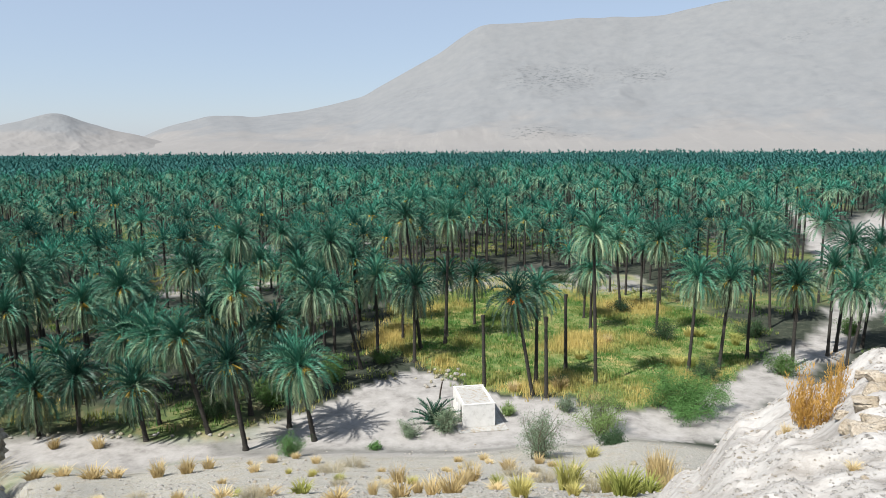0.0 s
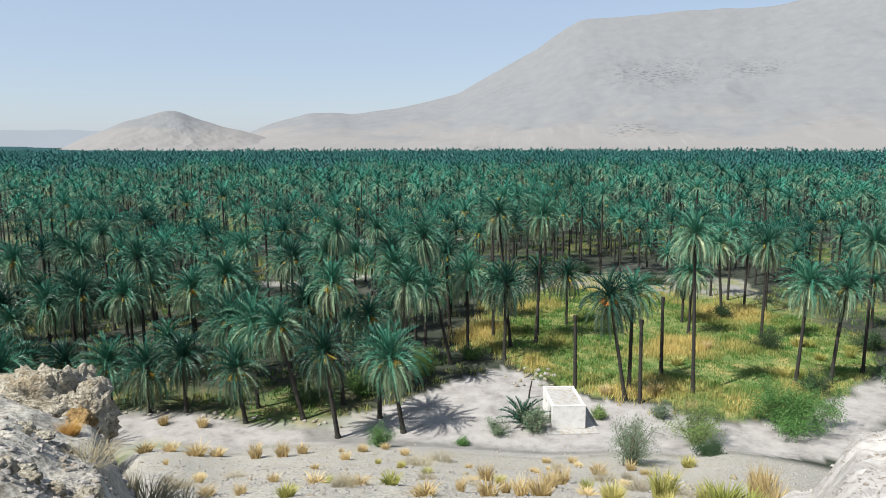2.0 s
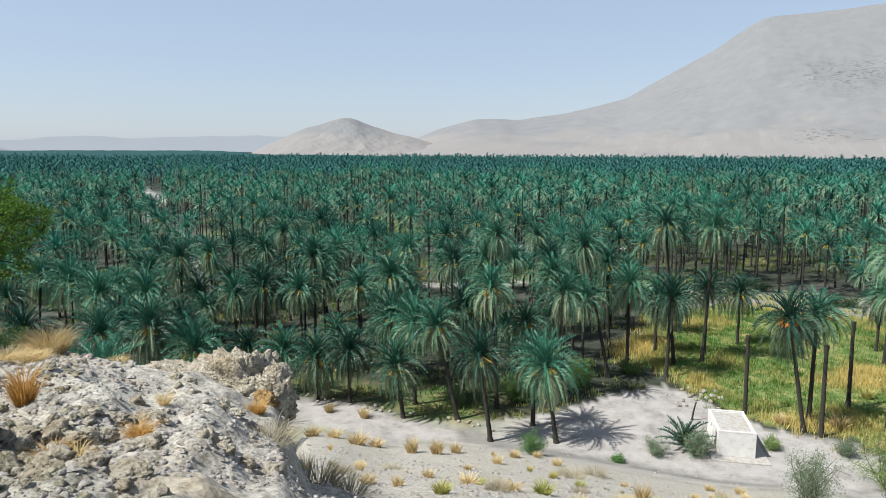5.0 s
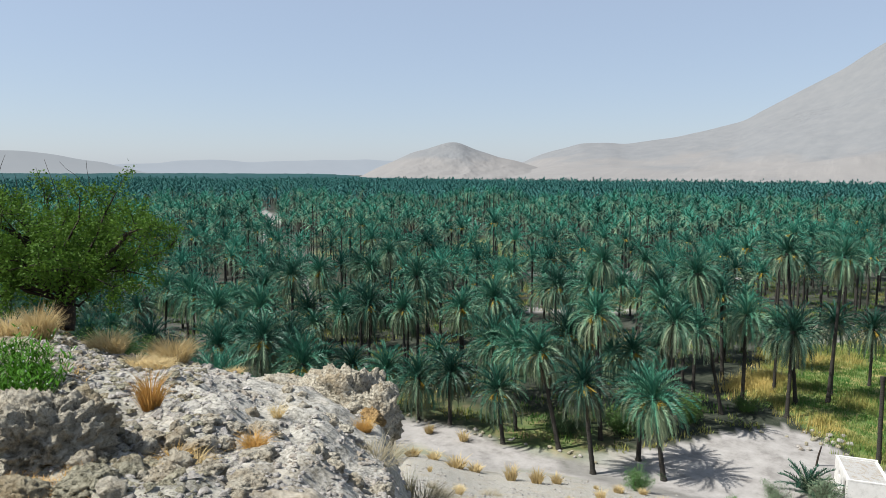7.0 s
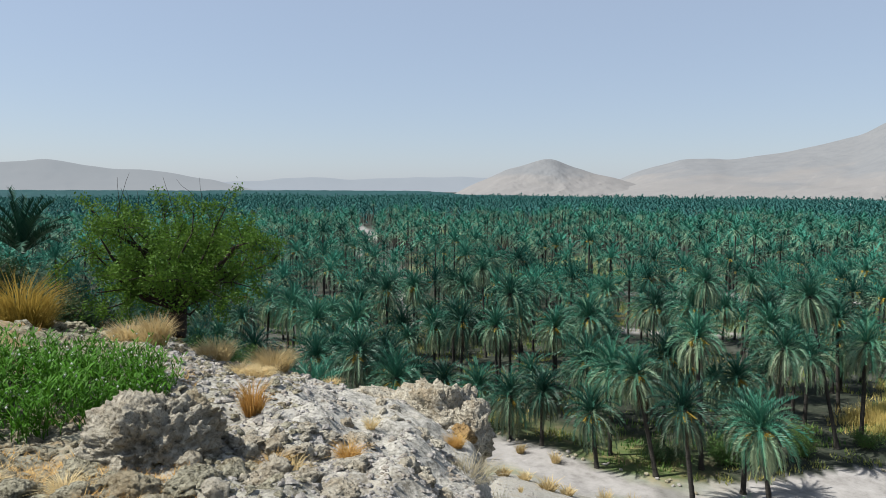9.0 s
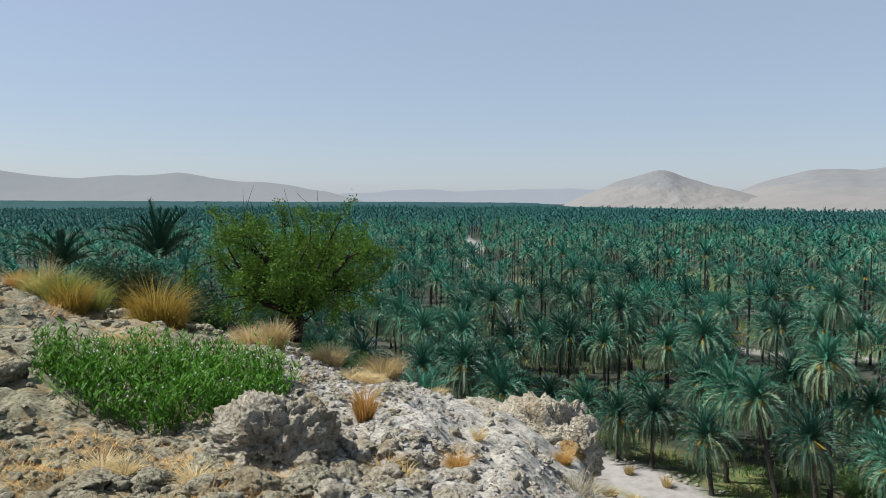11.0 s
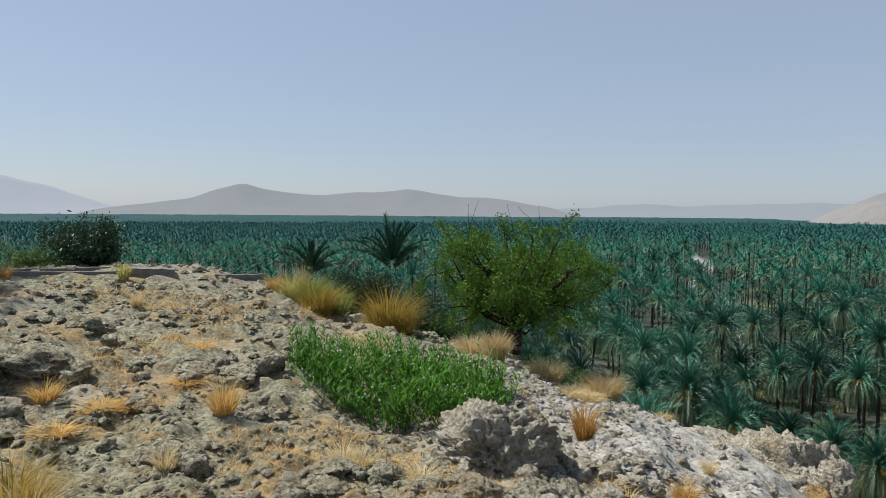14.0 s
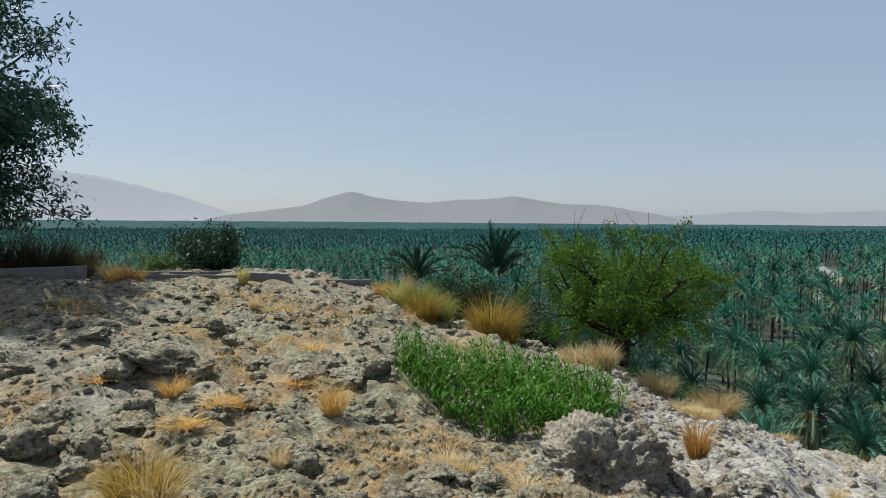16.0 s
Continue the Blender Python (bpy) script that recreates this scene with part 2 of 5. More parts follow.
def mountain_material():
    m = Nodes("bare_mountain")
    where = m.place()
    height = m.add("ShaderNodeSeparateXYZ", Vector=where).outputs["Z"]
    fine, broad = m.noise(0.03, 9.0, 0.65), m.noise(0.004, 5.0)
    # cool, low-contrast greys put the bluish distance haze into the stone colour
    col = m.ramp(fine, [(0.3, (0.144, 0.15, 0.154)), (0.5, (0.158, 0.163, 0.165)), (0.72, (0.172, 0.175, 0.175))])
    # warm scree low on the flanks
    low = m.maths("ADD", m.maths("MULTIPLY", height, -0.008), m.maths("MULTIPLY", broad, 2.6))
    col = m.mix(m.ramp(low, [(0.55, 0.0), (1.3, 0.8)]), col, (0.192, 0.183, 0.172))
    # bedding ledges that crop out in short dark dashes
    flat = m.add("ShaderNodeMapping", Vector=where)
    flat.inputs["Scale"].default_value = (1.0, 1.0, 1.8)
    dashes = m.ramp(m.noise(0.075, 4.0, 0.65, flat.outputs[0]), [(0.53, 0.0), (0.59, 0.85)])
    patches = m.ramp(m.noise(0.0045, 3.0), [(0.58, 0.0), (0.68, 0.3)])
    for spot_at, reach in (((315, 2010, 250), 0.0038), ((560, 1950, 260), 0.006), ((205, 1565, 55), 0.009), ((300, 1530, 40), 0.014)):
        away = m.tree.nodes.new("ShaderNodeVectorMath")
        away.operation = "DISTANCE"
        m.put(away.inputs[0], where)
        away.inputs[1].default_value = spot_at
        blob = m.ramp(m.maths("ADD", m.maths("MULTIPLY", away.outputs["Value"], reach), m.maths("MULTIPLY", broad, 0.6)), [(0.5, 0.9), (1.2, 0.0)])
        patches = m.maths("MAXIMUM", patches, blob)
    col = m.mix(m.maths("MULTIPLY", dashes, patches), col, (0.07, 0.073, 0.074))
    # pale runs of scree
    steep = m.add("ShaderNodeMapping", Vector=where)
    steep.inputs["Scale"].default_value = (1.6, 0.12, 0.35)
    runs = m.ramp(m.noise(0.035, 4.0, 0.6, steep.outputs[0]), [(0.56, 0.0), (0.66, 1.0)])
    col = m.mix(m.maths("MULTIPLY", runs, m.ramp(low, [(0.7, 0.0), (1.3, 0.4)])), col, (0.225, 0.215, 0.2))
    m.bump(m.maths("ADD", m.noise(0.02, 9.0, 0.66), m.maths("MULTIPLY", dashes, m.maths("MULTIPLY", patches, -0.25))), 0.3, 7.0)
    return m.done(col, 1.0)


def painted_haze_material(name, colour):
    """Far hills, kilometres off, their bright dusty haze painted in as colour and glow."""
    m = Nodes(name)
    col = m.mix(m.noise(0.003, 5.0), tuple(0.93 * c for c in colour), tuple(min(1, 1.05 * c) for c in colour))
    # emission stands in for the haze, mixed over the hill's own colour
    haze_glow = m.add("ShaderNodeEmission", Color=col, Strength=0.55)
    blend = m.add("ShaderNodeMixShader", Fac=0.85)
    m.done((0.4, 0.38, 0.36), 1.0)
    m.put(blend.inputs[1], m.bsdf.outputs[0]), m.put(blend.inputs[2], haze_glow.outputs[0])
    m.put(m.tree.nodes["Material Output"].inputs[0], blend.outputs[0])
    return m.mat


def bark_material(name, dark, light, scale=9.0):
    m = Nodes(name)
    rings = m.add("ShaderNodeTexWave", Vector=m.place(), Scale=1.6, Distortion=11.0, Detail=4.0)
    rings.bands_direction = "Z"
    col = m.mix(m.noise(scale, 5.0), dark, light)
    col = m.mix(m.maths("MULTIPLY", rings.outputs["Fac"], 0.25), col, dark)
    m.bump(m.maths("ADD", m.maths("MULTIPLY", rings.outputs["Fac"], 0.4), m.noise(25.0)), 0.8, 0.05)
    return m.done(col, 0.95)


def plaster_material():
    m = Nodes("whitewash")
    stain = m.noise(1.6, 7.0, 0.7)
    col = m.ramp(stain, [(0.33, (0.46, 0.45, 0.42)), (0.46, (0.58, 0.57, 0.54)), (0.7, (0.66, 0.65, 0.62))])
    m.bump(m.noise(20.0, 5.0), 0.35, 0.02)
    return m.done(col, 0.9)


def concrete_material():
    m = Nodes("old_concrete")
    col = m.ramp(m.noise(5.0, 8.0, 0.7), [(0.3, (0.106, 0.102, 0.0935)), (0.7, (0.225, 0.212, 0.194))])
    m.bump(m.noise(30.0, 6.0), 0.5, 0.02)
    return m.done(col, 0.9)


GROUND, MOUNTAIN = ground_material(), mountain_material()
LIMESTONE = rock_material("pitted_limestone", (0.42, 0.395, 0.29), (0.22, 0.204, 0.14), (0.05, 0.045, 0.029))
PALE_STONE = rock_material("pale_stone", (0.399, 0.38, 0.349), (0.312, 0.299, 0.274), (0.187, 0.175, 0.162))
PALE_LIMESTONE = rock_material("pale_limestone", (0.5, 0.46, 0.365), (0.36, 0.328, 0.255), (0.12, 0.108, 0.08))
WHITE_RUBBLE = rock_material("white_rubble", (0.5, 0.475, 0.44), (0.43, 0.405, 0.37), (0.3, 0.28, 0.25))
SANDSTONE = rock_material("tan_sandstone", (0.56, 0.49, 0.39), (0.5, 0.425, 0.33), (0.36, 0.3, 0.22))
OCHRE = rock_material("ochre_earth", (0.343, 0.23, 0.1), (0.262, 0.162, 0.0623), (0.137, 0.0869, 0.0374))
FROND = frond_material("palm_frond", True)
GROVE = frond_material("grove_frond", False)
# bluer, flatter copy of the grove fronds: distance haze painted into the colour
HAZED_GROVE = leaf_material("hazed_grove_frond", (0.02, 0.084, 0.077), (0.044, 0.14, 0.126), 0.8, 0.05, "plant", 0.06)
YOUNG_FROND = leaf_material("young_frond", (0.014, 0.05, 0.032), (0.05, 0.12, 0.07), 0.5, 0.06, "tone")
DRY_FROND = leaf_material("dry_frond", (0.0684, 0.057, 0.0342), (0.182, 0.152, 0.0988), 0.8, 0.15)
DATES = leaf_material("date_stalks", (0.25, 0.165, 0.025), (0.42, 0.32, 0.06), 0.6, 0.1)
ORANGE_DATES = leaf_material("ripe_dates", (0.38, 0.122, 0.0152), (0.494, 0.198, 0.0304), 0.5, 0.1)
TRUNK = bark_material("palm_trunk", (0.0137, 0.0129, 0.0114), (0.0684, 0.0623, 0.0532))
BARK = bark_material("tree_bark", (0.0152, 0.0122, 0.00912), (0.0532, 0.0418, 0.0304))
STRAW = leaf_material("straw", (0.42, 0.32, 0.15), (0.68, 0.56, 0.32), 0.7, 0.35)
GOLD_REED = leaf_material("golden_reed", (0.36, 0.2, 0.045), (0.64, 0.42, 0.13), 0.7, 0.35)
RUST_STRAW = leaf_material("rusty_straw", (0.4, 0.22, 0.06), (0.66, 0.46, 0.17), 0.7, 0.35)
GOLD_GRASS = leaf_material("golden_grass", (0.22, 0.16, 0.03), (0.6, 0.42, 0.1), 0.7, 0.35)
DUSK_REED = leaf_material("dark_reed", (0.04, 0.035, 0.02), (0.13, 0.1, 0.05), 0.8, 0.2)
OLIVE_STRAW = leaf_material("olive_straw", (0.22, 0.26, 0.06), (0.54, 0.48, 0.18), 0.7, 0.35)
GREY_TWIG = leaf_material("grey_twigs", (0.22, 0.195, 0.125), (0.46, 0.41, 0.29), 0.8, 0.4)
MEADOW = leaf_material("meadow_blades", (0.06, 0.17, 0.035), (0.56, 0.44, 0.16), 0.6, 0.3, "tone", 0.3)
HERB = leaf_material("green_herb", (0.01, 0.055, 0.003), (0.06, 0.165, 0.011), 0.6, 0.15)
ACACIA = leaf_material("acacia_leaf", (0.038, 0.098, 0.013), (0.165, 0.27, 0.038), 0.6, 0.3)
OLEASTER = leaf_material("grey_green_leaf", (0.026, 0.07, 0.048), (0.09, 0.17, 0.12), 0.4, 0.2)
SHRUB = leaf_material("shrub_leaf", (0.019, 0.0456, 0.0228), (0.0608, 0.106, 0.0456), 0.45, 0.2)
SCRUB = leaf_material("feathery_scrub", (0.06, 0.13, 0.035), (0.19, 0.27, 0.09), 0.6, 0.2)
GREY_SCRUB = leaf_material("grey_scrub", (0.09, 0.14, 0.085), (0.2, 0.26, 0.16), 0.6, 0.2)
SHRUB_BRIGHT = leaf_material("bright_shrub", (0.035, 0.12, 0.03), (0.12, 0.23, 0.07), 0.5, 0.2)
# dark teal holds the distance haze and the crowns' shade on each other
HAZED_CANOPY = leaf_material("hazed_canopy", (0.01, 0.04, 0.042), (0.018, 0.06, 0.061), 0.9, 0.0, "tone", 0.05)
TWIG = bark_material("pale_twig", (0.06, 0.05, 0.035), (0.17, 0.14, 0.1))
BLOSSOM = Nodes("white_blossom").done((0.57, 0.578, 0.532), 0.7)
PLASTER, CONCRETE = plaster_material(), concrete_material()
DARK_WOOD = bark_material("dark_wood", (0.0152, 0.0122, 0.00988), (0.0608, 0.0456, 0.0342))


# ---- mesh helpers ----
def spot(az, r):
    """A place on the ground by its heading from the first view and its distance."""
    x, y = r * math.sin(radians(az)), r * math.cos(radians(az))
    return x, y, float(ground_height(x, y))


def raw_mesh(name, verts, tris, mats, which=None, tone=None, smooth=False):
    verts, tris = np.asarray(verts, np.float32).reshape(-1, 3), np.asarray(tris, np.int32).reshape(-1, 3)
    me = bpy.data.meshes.new(name)
    me.vertices.add(len(verts)), me.loops.add(tris.size), me.polygons.add(len(tris))
    me.vertices.foreach_set("co", verts.ravel())
    me.loops.foreach_set("vertex_index", tris.ravel())
    me.polygons.foreach_set("loop_start", np.arange(0, tris.size, 3, dtype=np.int32))
    if smooth:
        me.polygons.foreach_set("use_smooth", np.ones(len(tris), bool))
    for m in mats:
        me.materials.append(m)
    if which is not None:
        me.polygons.foreach_set("material_index", np.asarray(which, np.int32))
    if tone is not None:
        me.attributes.new("tone", "FLOAT", "POINT").data.foreach_set("value", np.asarray(tone, np.float32))
    me.update(calc_edges=True)
    return me


def grid_tris(rows, cols):
    a = (np.arange(rows - 1)[:, None] * cols + np.arange(cols - 1)[None, :]).ravel()
    return np.concatenate([np.stack([a, a + cols, a + 1], 1), np.stack([a + 1, a + cols, a + cols + 1], 1)])


def part(name, bm, material, parent, label="", smooth=False):
    """Links a bmesh or a mesh as one object under a thing."""
    if isinstance(bm, bpy.types.Mesh):
        me = bm
    else:
        me = bpy.data.meshes.new(name)
        bm.to_mesh(me)
        bm.free()
        if smooth:
            me.polygons.foreach_set("use_smooth", np.ones(len(me.polygons), bool))
        me.materials.append(material)
    ob = new(name, me)
    ob.parent = parent
    return tagged(ob, label)


def box(bm, x0, y0, z0, x1, y1, z1, bevel=0.0):
    made = bmesh.ops.create_cube(bm, size=1.0)["verts"]
    for v in made:
        v.co = Vector(((x0, x1)[v.co.x > 0], (y0, y1)[v.co.y > 0], (z0, z1)[v.co.z > 0]))
    if bevel:
        bmesh.ops.bevel(bm, geom=list({e for v in made for e in v.link_edges}), offset=bevel, segments=2, affect="EDGES")


def boxed(name, parent, material, size, at, bevel=0.01, label=""):
    bm = bmesh.new()
    box(bm, -size[0] / 2, -size[1] / 2, 0, size[0] / 2, size[1] / 2, size[2], bevel)
    ob = part(name, bm, material, parent, label)
    ob.location = at
    return ob


def inside(x, y, polygon):
    """Which of the points lie in a polygon."""
    x, y = np.asarray(x), np.asarray(y)
    odd = np.zeros(x.shape, bool)
    for (x0, y0), (x1, y1) in zip(polygon, polygon[1:] + polygon[:1]):
        odd ^= ((y0 > y) != (y1 > y)) & (x < (x1 - x0) * (y - y0) / (y1 - y0 + 1e-9) + x0)
    return odd


def near_line(x, y, line):
    """Distance from the points to a broken line."""
    best = np.full(np.asarray(x).shape, 1e9)
    for (x0, y0), (x1, y1) in zip(line, line[1:]):
        u = np.clip(((x - x0) * (x1 - x0) + (y - y0) * (y1 - y0)) / ((x1 - x0) ** 2 + (y1 - y0) ** 2), 0, 1)
        best = np.minimum(best, np.hypot(x - x0 - u * (x1 - x0), y - y0 - u * (y1 - y0)))
    return best


# ---- plan of the valley ----
MEADOW_PLAN = [(-7, 88), (-10, 80), (-1, 72.5), (3.6, 65.5), (8.9, 63), (18.6, 59.5), (28.8, 66), (37, 77), (40, 88), (30, 104), (18, 110), (4, 112), (-7, 101)]
BARE_PLAN = [(-6, 104), (4, 112), (18, 110), (30, 104), (37, 112), (35, 124), (12, 129), (-6, 122)]
SAND_PLAN = [(-36, 53), (-24, 53.2), (-18.4, 55), (-13.4, 58.5), (-9.1, 64), (-2.8, 72), (2.5, 65.5), (8.5, 62), (17, 58), (26, 60.5), (30, 56), (16, 50), (0, 47), (-20, 45), (-40, 44)]
ROAD = [(-70, 52), (-50, 52), (-36, 51.5), (-25, 50.5), (-12, 51.5), (2, 52), (14, 54), (25, 59), (35.8, 69.5), (52, 86), (65, 104), (80, 140), (96, 174), (150, 300)]
DRAIN = [(-22, 58), (-18.5, 54), (-17.5, 51.5), (-12, 50.2), (-4, 50.5), (2, 49.6), (9, 48.5), (16, 49.5)]
GLADES = [([(-300, 300), (-235, 247), (-197, 196), (-160, 165), (-137, 147)], 5.0), ([(-103, 118), (-91, 107), (-74, 91)], 4.0), ([(85, 132), (112, 170), (150, 222)], 12.0),
          ([(-60, 150), (-20, 170)], 5.0), ([(-45, 110), (-30, 118)], 4.0)]


def build_ground():
    az = np.unique(np.concatenate([np.arange(-180, -113, 2.0), np.arange(-113, 42, 0.4), np.arange(42, 181, 2.0), [180.0]]))
    r = np.concatenate([[0.05], np.geomspace(0.6, 3.4, 24), np.geomspace(3.45, 16, 250), np.geomspace(16.3, 60, 76), np.geomspace(61, 190, 60), np.geomspace(200, 4900, 40)])
    A, R = np.meshgrid(np.radians(az), r, indexing="ij")
    x, y = R * np.sin(A), R * np.cos(A)
    z = ground_height(x, y)
    me = raw_mesh("ground", np.stack([x, y, z], -1), grid_tris(*x.shape)[:, ::-1], [GROUND], smooth=True)
    hill = np.clip((land_height(x, y) - 0.5) / 1.5, 0, 1)
    wob = fbm(x / 3, y / 3, 4, 5) * 5
    road = np.clip((3.4 - near_line(x, y, ROAD) + wob) / 1.5, 0, 1)
    for line, width in GLADES:
        road = np.maximum(road, np.clip((width - near_line(x, y, line) + wob) / 3, 0, 1))
    xs, ys = x + wob * 0.6, y + wob * 0.6
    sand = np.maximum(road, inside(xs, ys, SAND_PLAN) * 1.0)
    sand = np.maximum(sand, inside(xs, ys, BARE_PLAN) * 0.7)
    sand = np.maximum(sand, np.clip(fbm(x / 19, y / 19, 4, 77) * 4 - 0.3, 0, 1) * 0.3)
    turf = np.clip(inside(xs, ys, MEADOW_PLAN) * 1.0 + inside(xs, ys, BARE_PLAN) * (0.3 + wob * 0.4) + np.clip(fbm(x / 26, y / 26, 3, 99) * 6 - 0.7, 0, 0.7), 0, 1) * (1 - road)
    far = np.hypot(x, y)
    turf = turf * (far < 1000)
    sand = np.maximum(sand, np.clip((far - 1150) / 60, 0, 1) * (np.degrees(A) > -34))
    drain = np.clip(1.3 - np.abs(near_line(x, y, DRAIN) - 0.2) + wob * 0.2, 0, 1) * 0.4
    sand = sand * (1 - drain)
    deg = np.degrees(A)
    trail = np.exp(-((deg + 50 + (far - 8) * 0.6) / 10.0) ** 2) * np.clip((far - 4.2) / 2, 0, 1)
    crust = np.clip((-0.69 * x - 0.72 * y + fbm(x / 1.5, y / 1.5, 3, 6) * 2.2) / 1.3, 0, 1) * np.clip(1 - trail * 1.05, 0, 1) * np.clip((30 - far) / 6, 0, 1)
    crust = crust * np.clip(0.92 + fbm(x / 1.2, y / 1.2, 4, 8) * 1.2, 0.35, 1)
    # on the hill the second channel marks crushed white rubble
    mound = np.clip((deg - 14) / 5 + wob * 0.3, 0, 1) * np.clip((24 - far) / 6, 0, 1)
    turf = np.where(hill > 0.5, mound, turf)
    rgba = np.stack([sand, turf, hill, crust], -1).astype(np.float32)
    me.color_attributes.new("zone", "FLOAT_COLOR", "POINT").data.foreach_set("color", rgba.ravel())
    return tagged(new("ground", me), "pale dusty hillside and palm valley floor", "ground", kind="structure")


build_ground()


# ---- mountains ----
def ridge_mesh(name, crest, base_r, crest_r, material, relief, steps=46, fine=0.12, seed=0):
    """A hill range: its crest by heading and height in degrees over the eye, its foot at base_r."""
    az = np.arange(crest[0][0], crest[-1][0] + fine, fine)
    top = np.interp(az, *np.array(crest, float).T) + fbm(az * 0.8, az * 0 + seed, 4, seed) * 0.28
    u = np.linspace(0, 1.35, steps)
    A, U = np.meshgrid(np.radians(az), u, indexing="ij")
    soft = np.ones(max(3, int(1.3 / fine) | 1))
    top = np.convolve(np.pad(top, len(soft) // 2, mode="edge"), soft / len(soft), "valid")
    n = max(3, int(9 / fine) | 1)
    mean = np.convolve(np.pad(top, n // 2, mode="edge"), np.ones(n) / n, "valid")[:, None]
    near_top = np.clip((U - 0.1) / 0.9, 0, 1)
    near_top = near_top * near_top * (3 - 2 * near_top)
    T = top[:, None] * near_top + np.minimum(mean, mean * 0.5 + top[:, None] * 0.5) * (1 - near_top)
    R = base_r + (crest_r - base_r) * U
    x, y = R * np.sin(A), R * np.cos(A)
    peak = EYE + crest_r * np.tan(np.radians(T))
    rise = np.where(U <= 1, 0.16 * U + 0.84 * U ** 1.7, 1 - (U - 1) * 1.2)
    scale = (crest_r - base_r) / 3.2
    gully = -np.abs(fbm(x / scale, y / scale, 5, seed + 9)) * 2.4 + fbm(x / scale * 4, y / scale * 4, 4, seed + 4) * 0.5
    z = peak * rise + relief * gully * np.clip(U * 3, 0, 1) * np.clip((1.0 - U) * 5, 0.06, 1) * np.clip(peak / 300, 0.12, 1)
    me = raw_mesh(name, np.stack([x, y, z - 2], -1), grid_tris(*x.shape)[:, ::-1], [material], smooth=True)
    return new(name, me)


tagged(ridge_mesh("mountain", [(-25, -0.5), (-23.9, 0.7), (-21.1, 1.8), (-18.4, 2.5), (-15.2, 2.4), (-10.3, 3.1), (-6.6, 4.0), (-3.8, 5.6), (-0.1, 7.6), (1.6, 8.8), (2.7, 9.45), (3.6, 9.75), (5.4, 9.7), (10.8, 10.0), (17.6, 9.9), (20, 10.4), (25.5, 10.9), (32, 11.2), (42, 10), (60, 7)],
                  1250, 2500, MOUNTAIN, 38, 80, 0.14, 3), "long bare pale grey limestone mountain behind the oasis", "mountain", kind="structure")
tagged(ridge_mesh("mountain", [(-37.2, -0.5), (-35.2, 0.45), (-32.6, 1.6), (-31.2, 2.0), (-30.2, 2.36), (-29.2, 2.52), (-28.4, 2.38), (-27.6, 2.0), (-25.8, 1.4), (-23.5, 0.9), (-20, -0.3)], 1650, 2050, MOUNTAIN, 46, 60, 0.06, 8),
       "small bare peaked limestone hill at the valley edge", "mountain", kind="structure")
# haze is in these colours, paler for the farther range
FAR_HILL, FARTHER_HILL = painted_haze_material("hazy_hill", (0.355, 0.395, 0.425)), painted_haze_material("hazier_hill", (0.42, 0.485, 0.55))
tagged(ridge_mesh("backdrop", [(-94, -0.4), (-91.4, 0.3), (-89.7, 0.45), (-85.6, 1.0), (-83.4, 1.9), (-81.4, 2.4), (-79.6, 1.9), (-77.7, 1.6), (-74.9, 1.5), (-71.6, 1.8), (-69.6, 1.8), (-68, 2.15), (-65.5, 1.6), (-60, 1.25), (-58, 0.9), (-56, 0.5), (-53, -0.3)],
                  3300, 3900, FAR_HILL, 24, 30, 0.15, 12), "low grey ridge across the valley, haze painted in as glow", "hills", kind="structure")
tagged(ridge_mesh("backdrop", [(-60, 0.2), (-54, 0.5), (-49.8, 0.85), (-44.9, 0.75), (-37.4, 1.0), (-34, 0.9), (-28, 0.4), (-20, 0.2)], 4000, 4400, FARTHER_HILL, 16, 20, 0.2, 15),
       "very far hills on the horizon, painted pale blue for haze", "hills", kind="structure")
tagged(ridge_mesh("backdrop", [(-118, 2.5), (-108, 3.9), (-101.4, 3.2), (-95.6, 2.0), (-91, 0.4), (-86, 0.2)], 4000, 4500, painted_haze_material("hazed_mountain", (0.57, 0.62, 0.71)), 16, 20, 0.2, 18),
       "faint pale mountain flank, dust haze painted in as glow", "hills", kind="structure")


# ---- date palms ----
def frond_points(rng, rise, length, droop, steps):
    """The midrib of a frond in the x-z plane, springing up at rise and bending over."""
    pts, ang, p = [(0.0, 0.0)], rise, np.zeros(2)
    for k in range(steps):
        p = p + length / steps * np.array([math.cos(ang), math.sin(ang)])
        pts.append(tuple(p))
        ang = max(ang - droop / steps * (0.45 + 1.1 * k / steps), radians(-87))
    return np.array(pts)


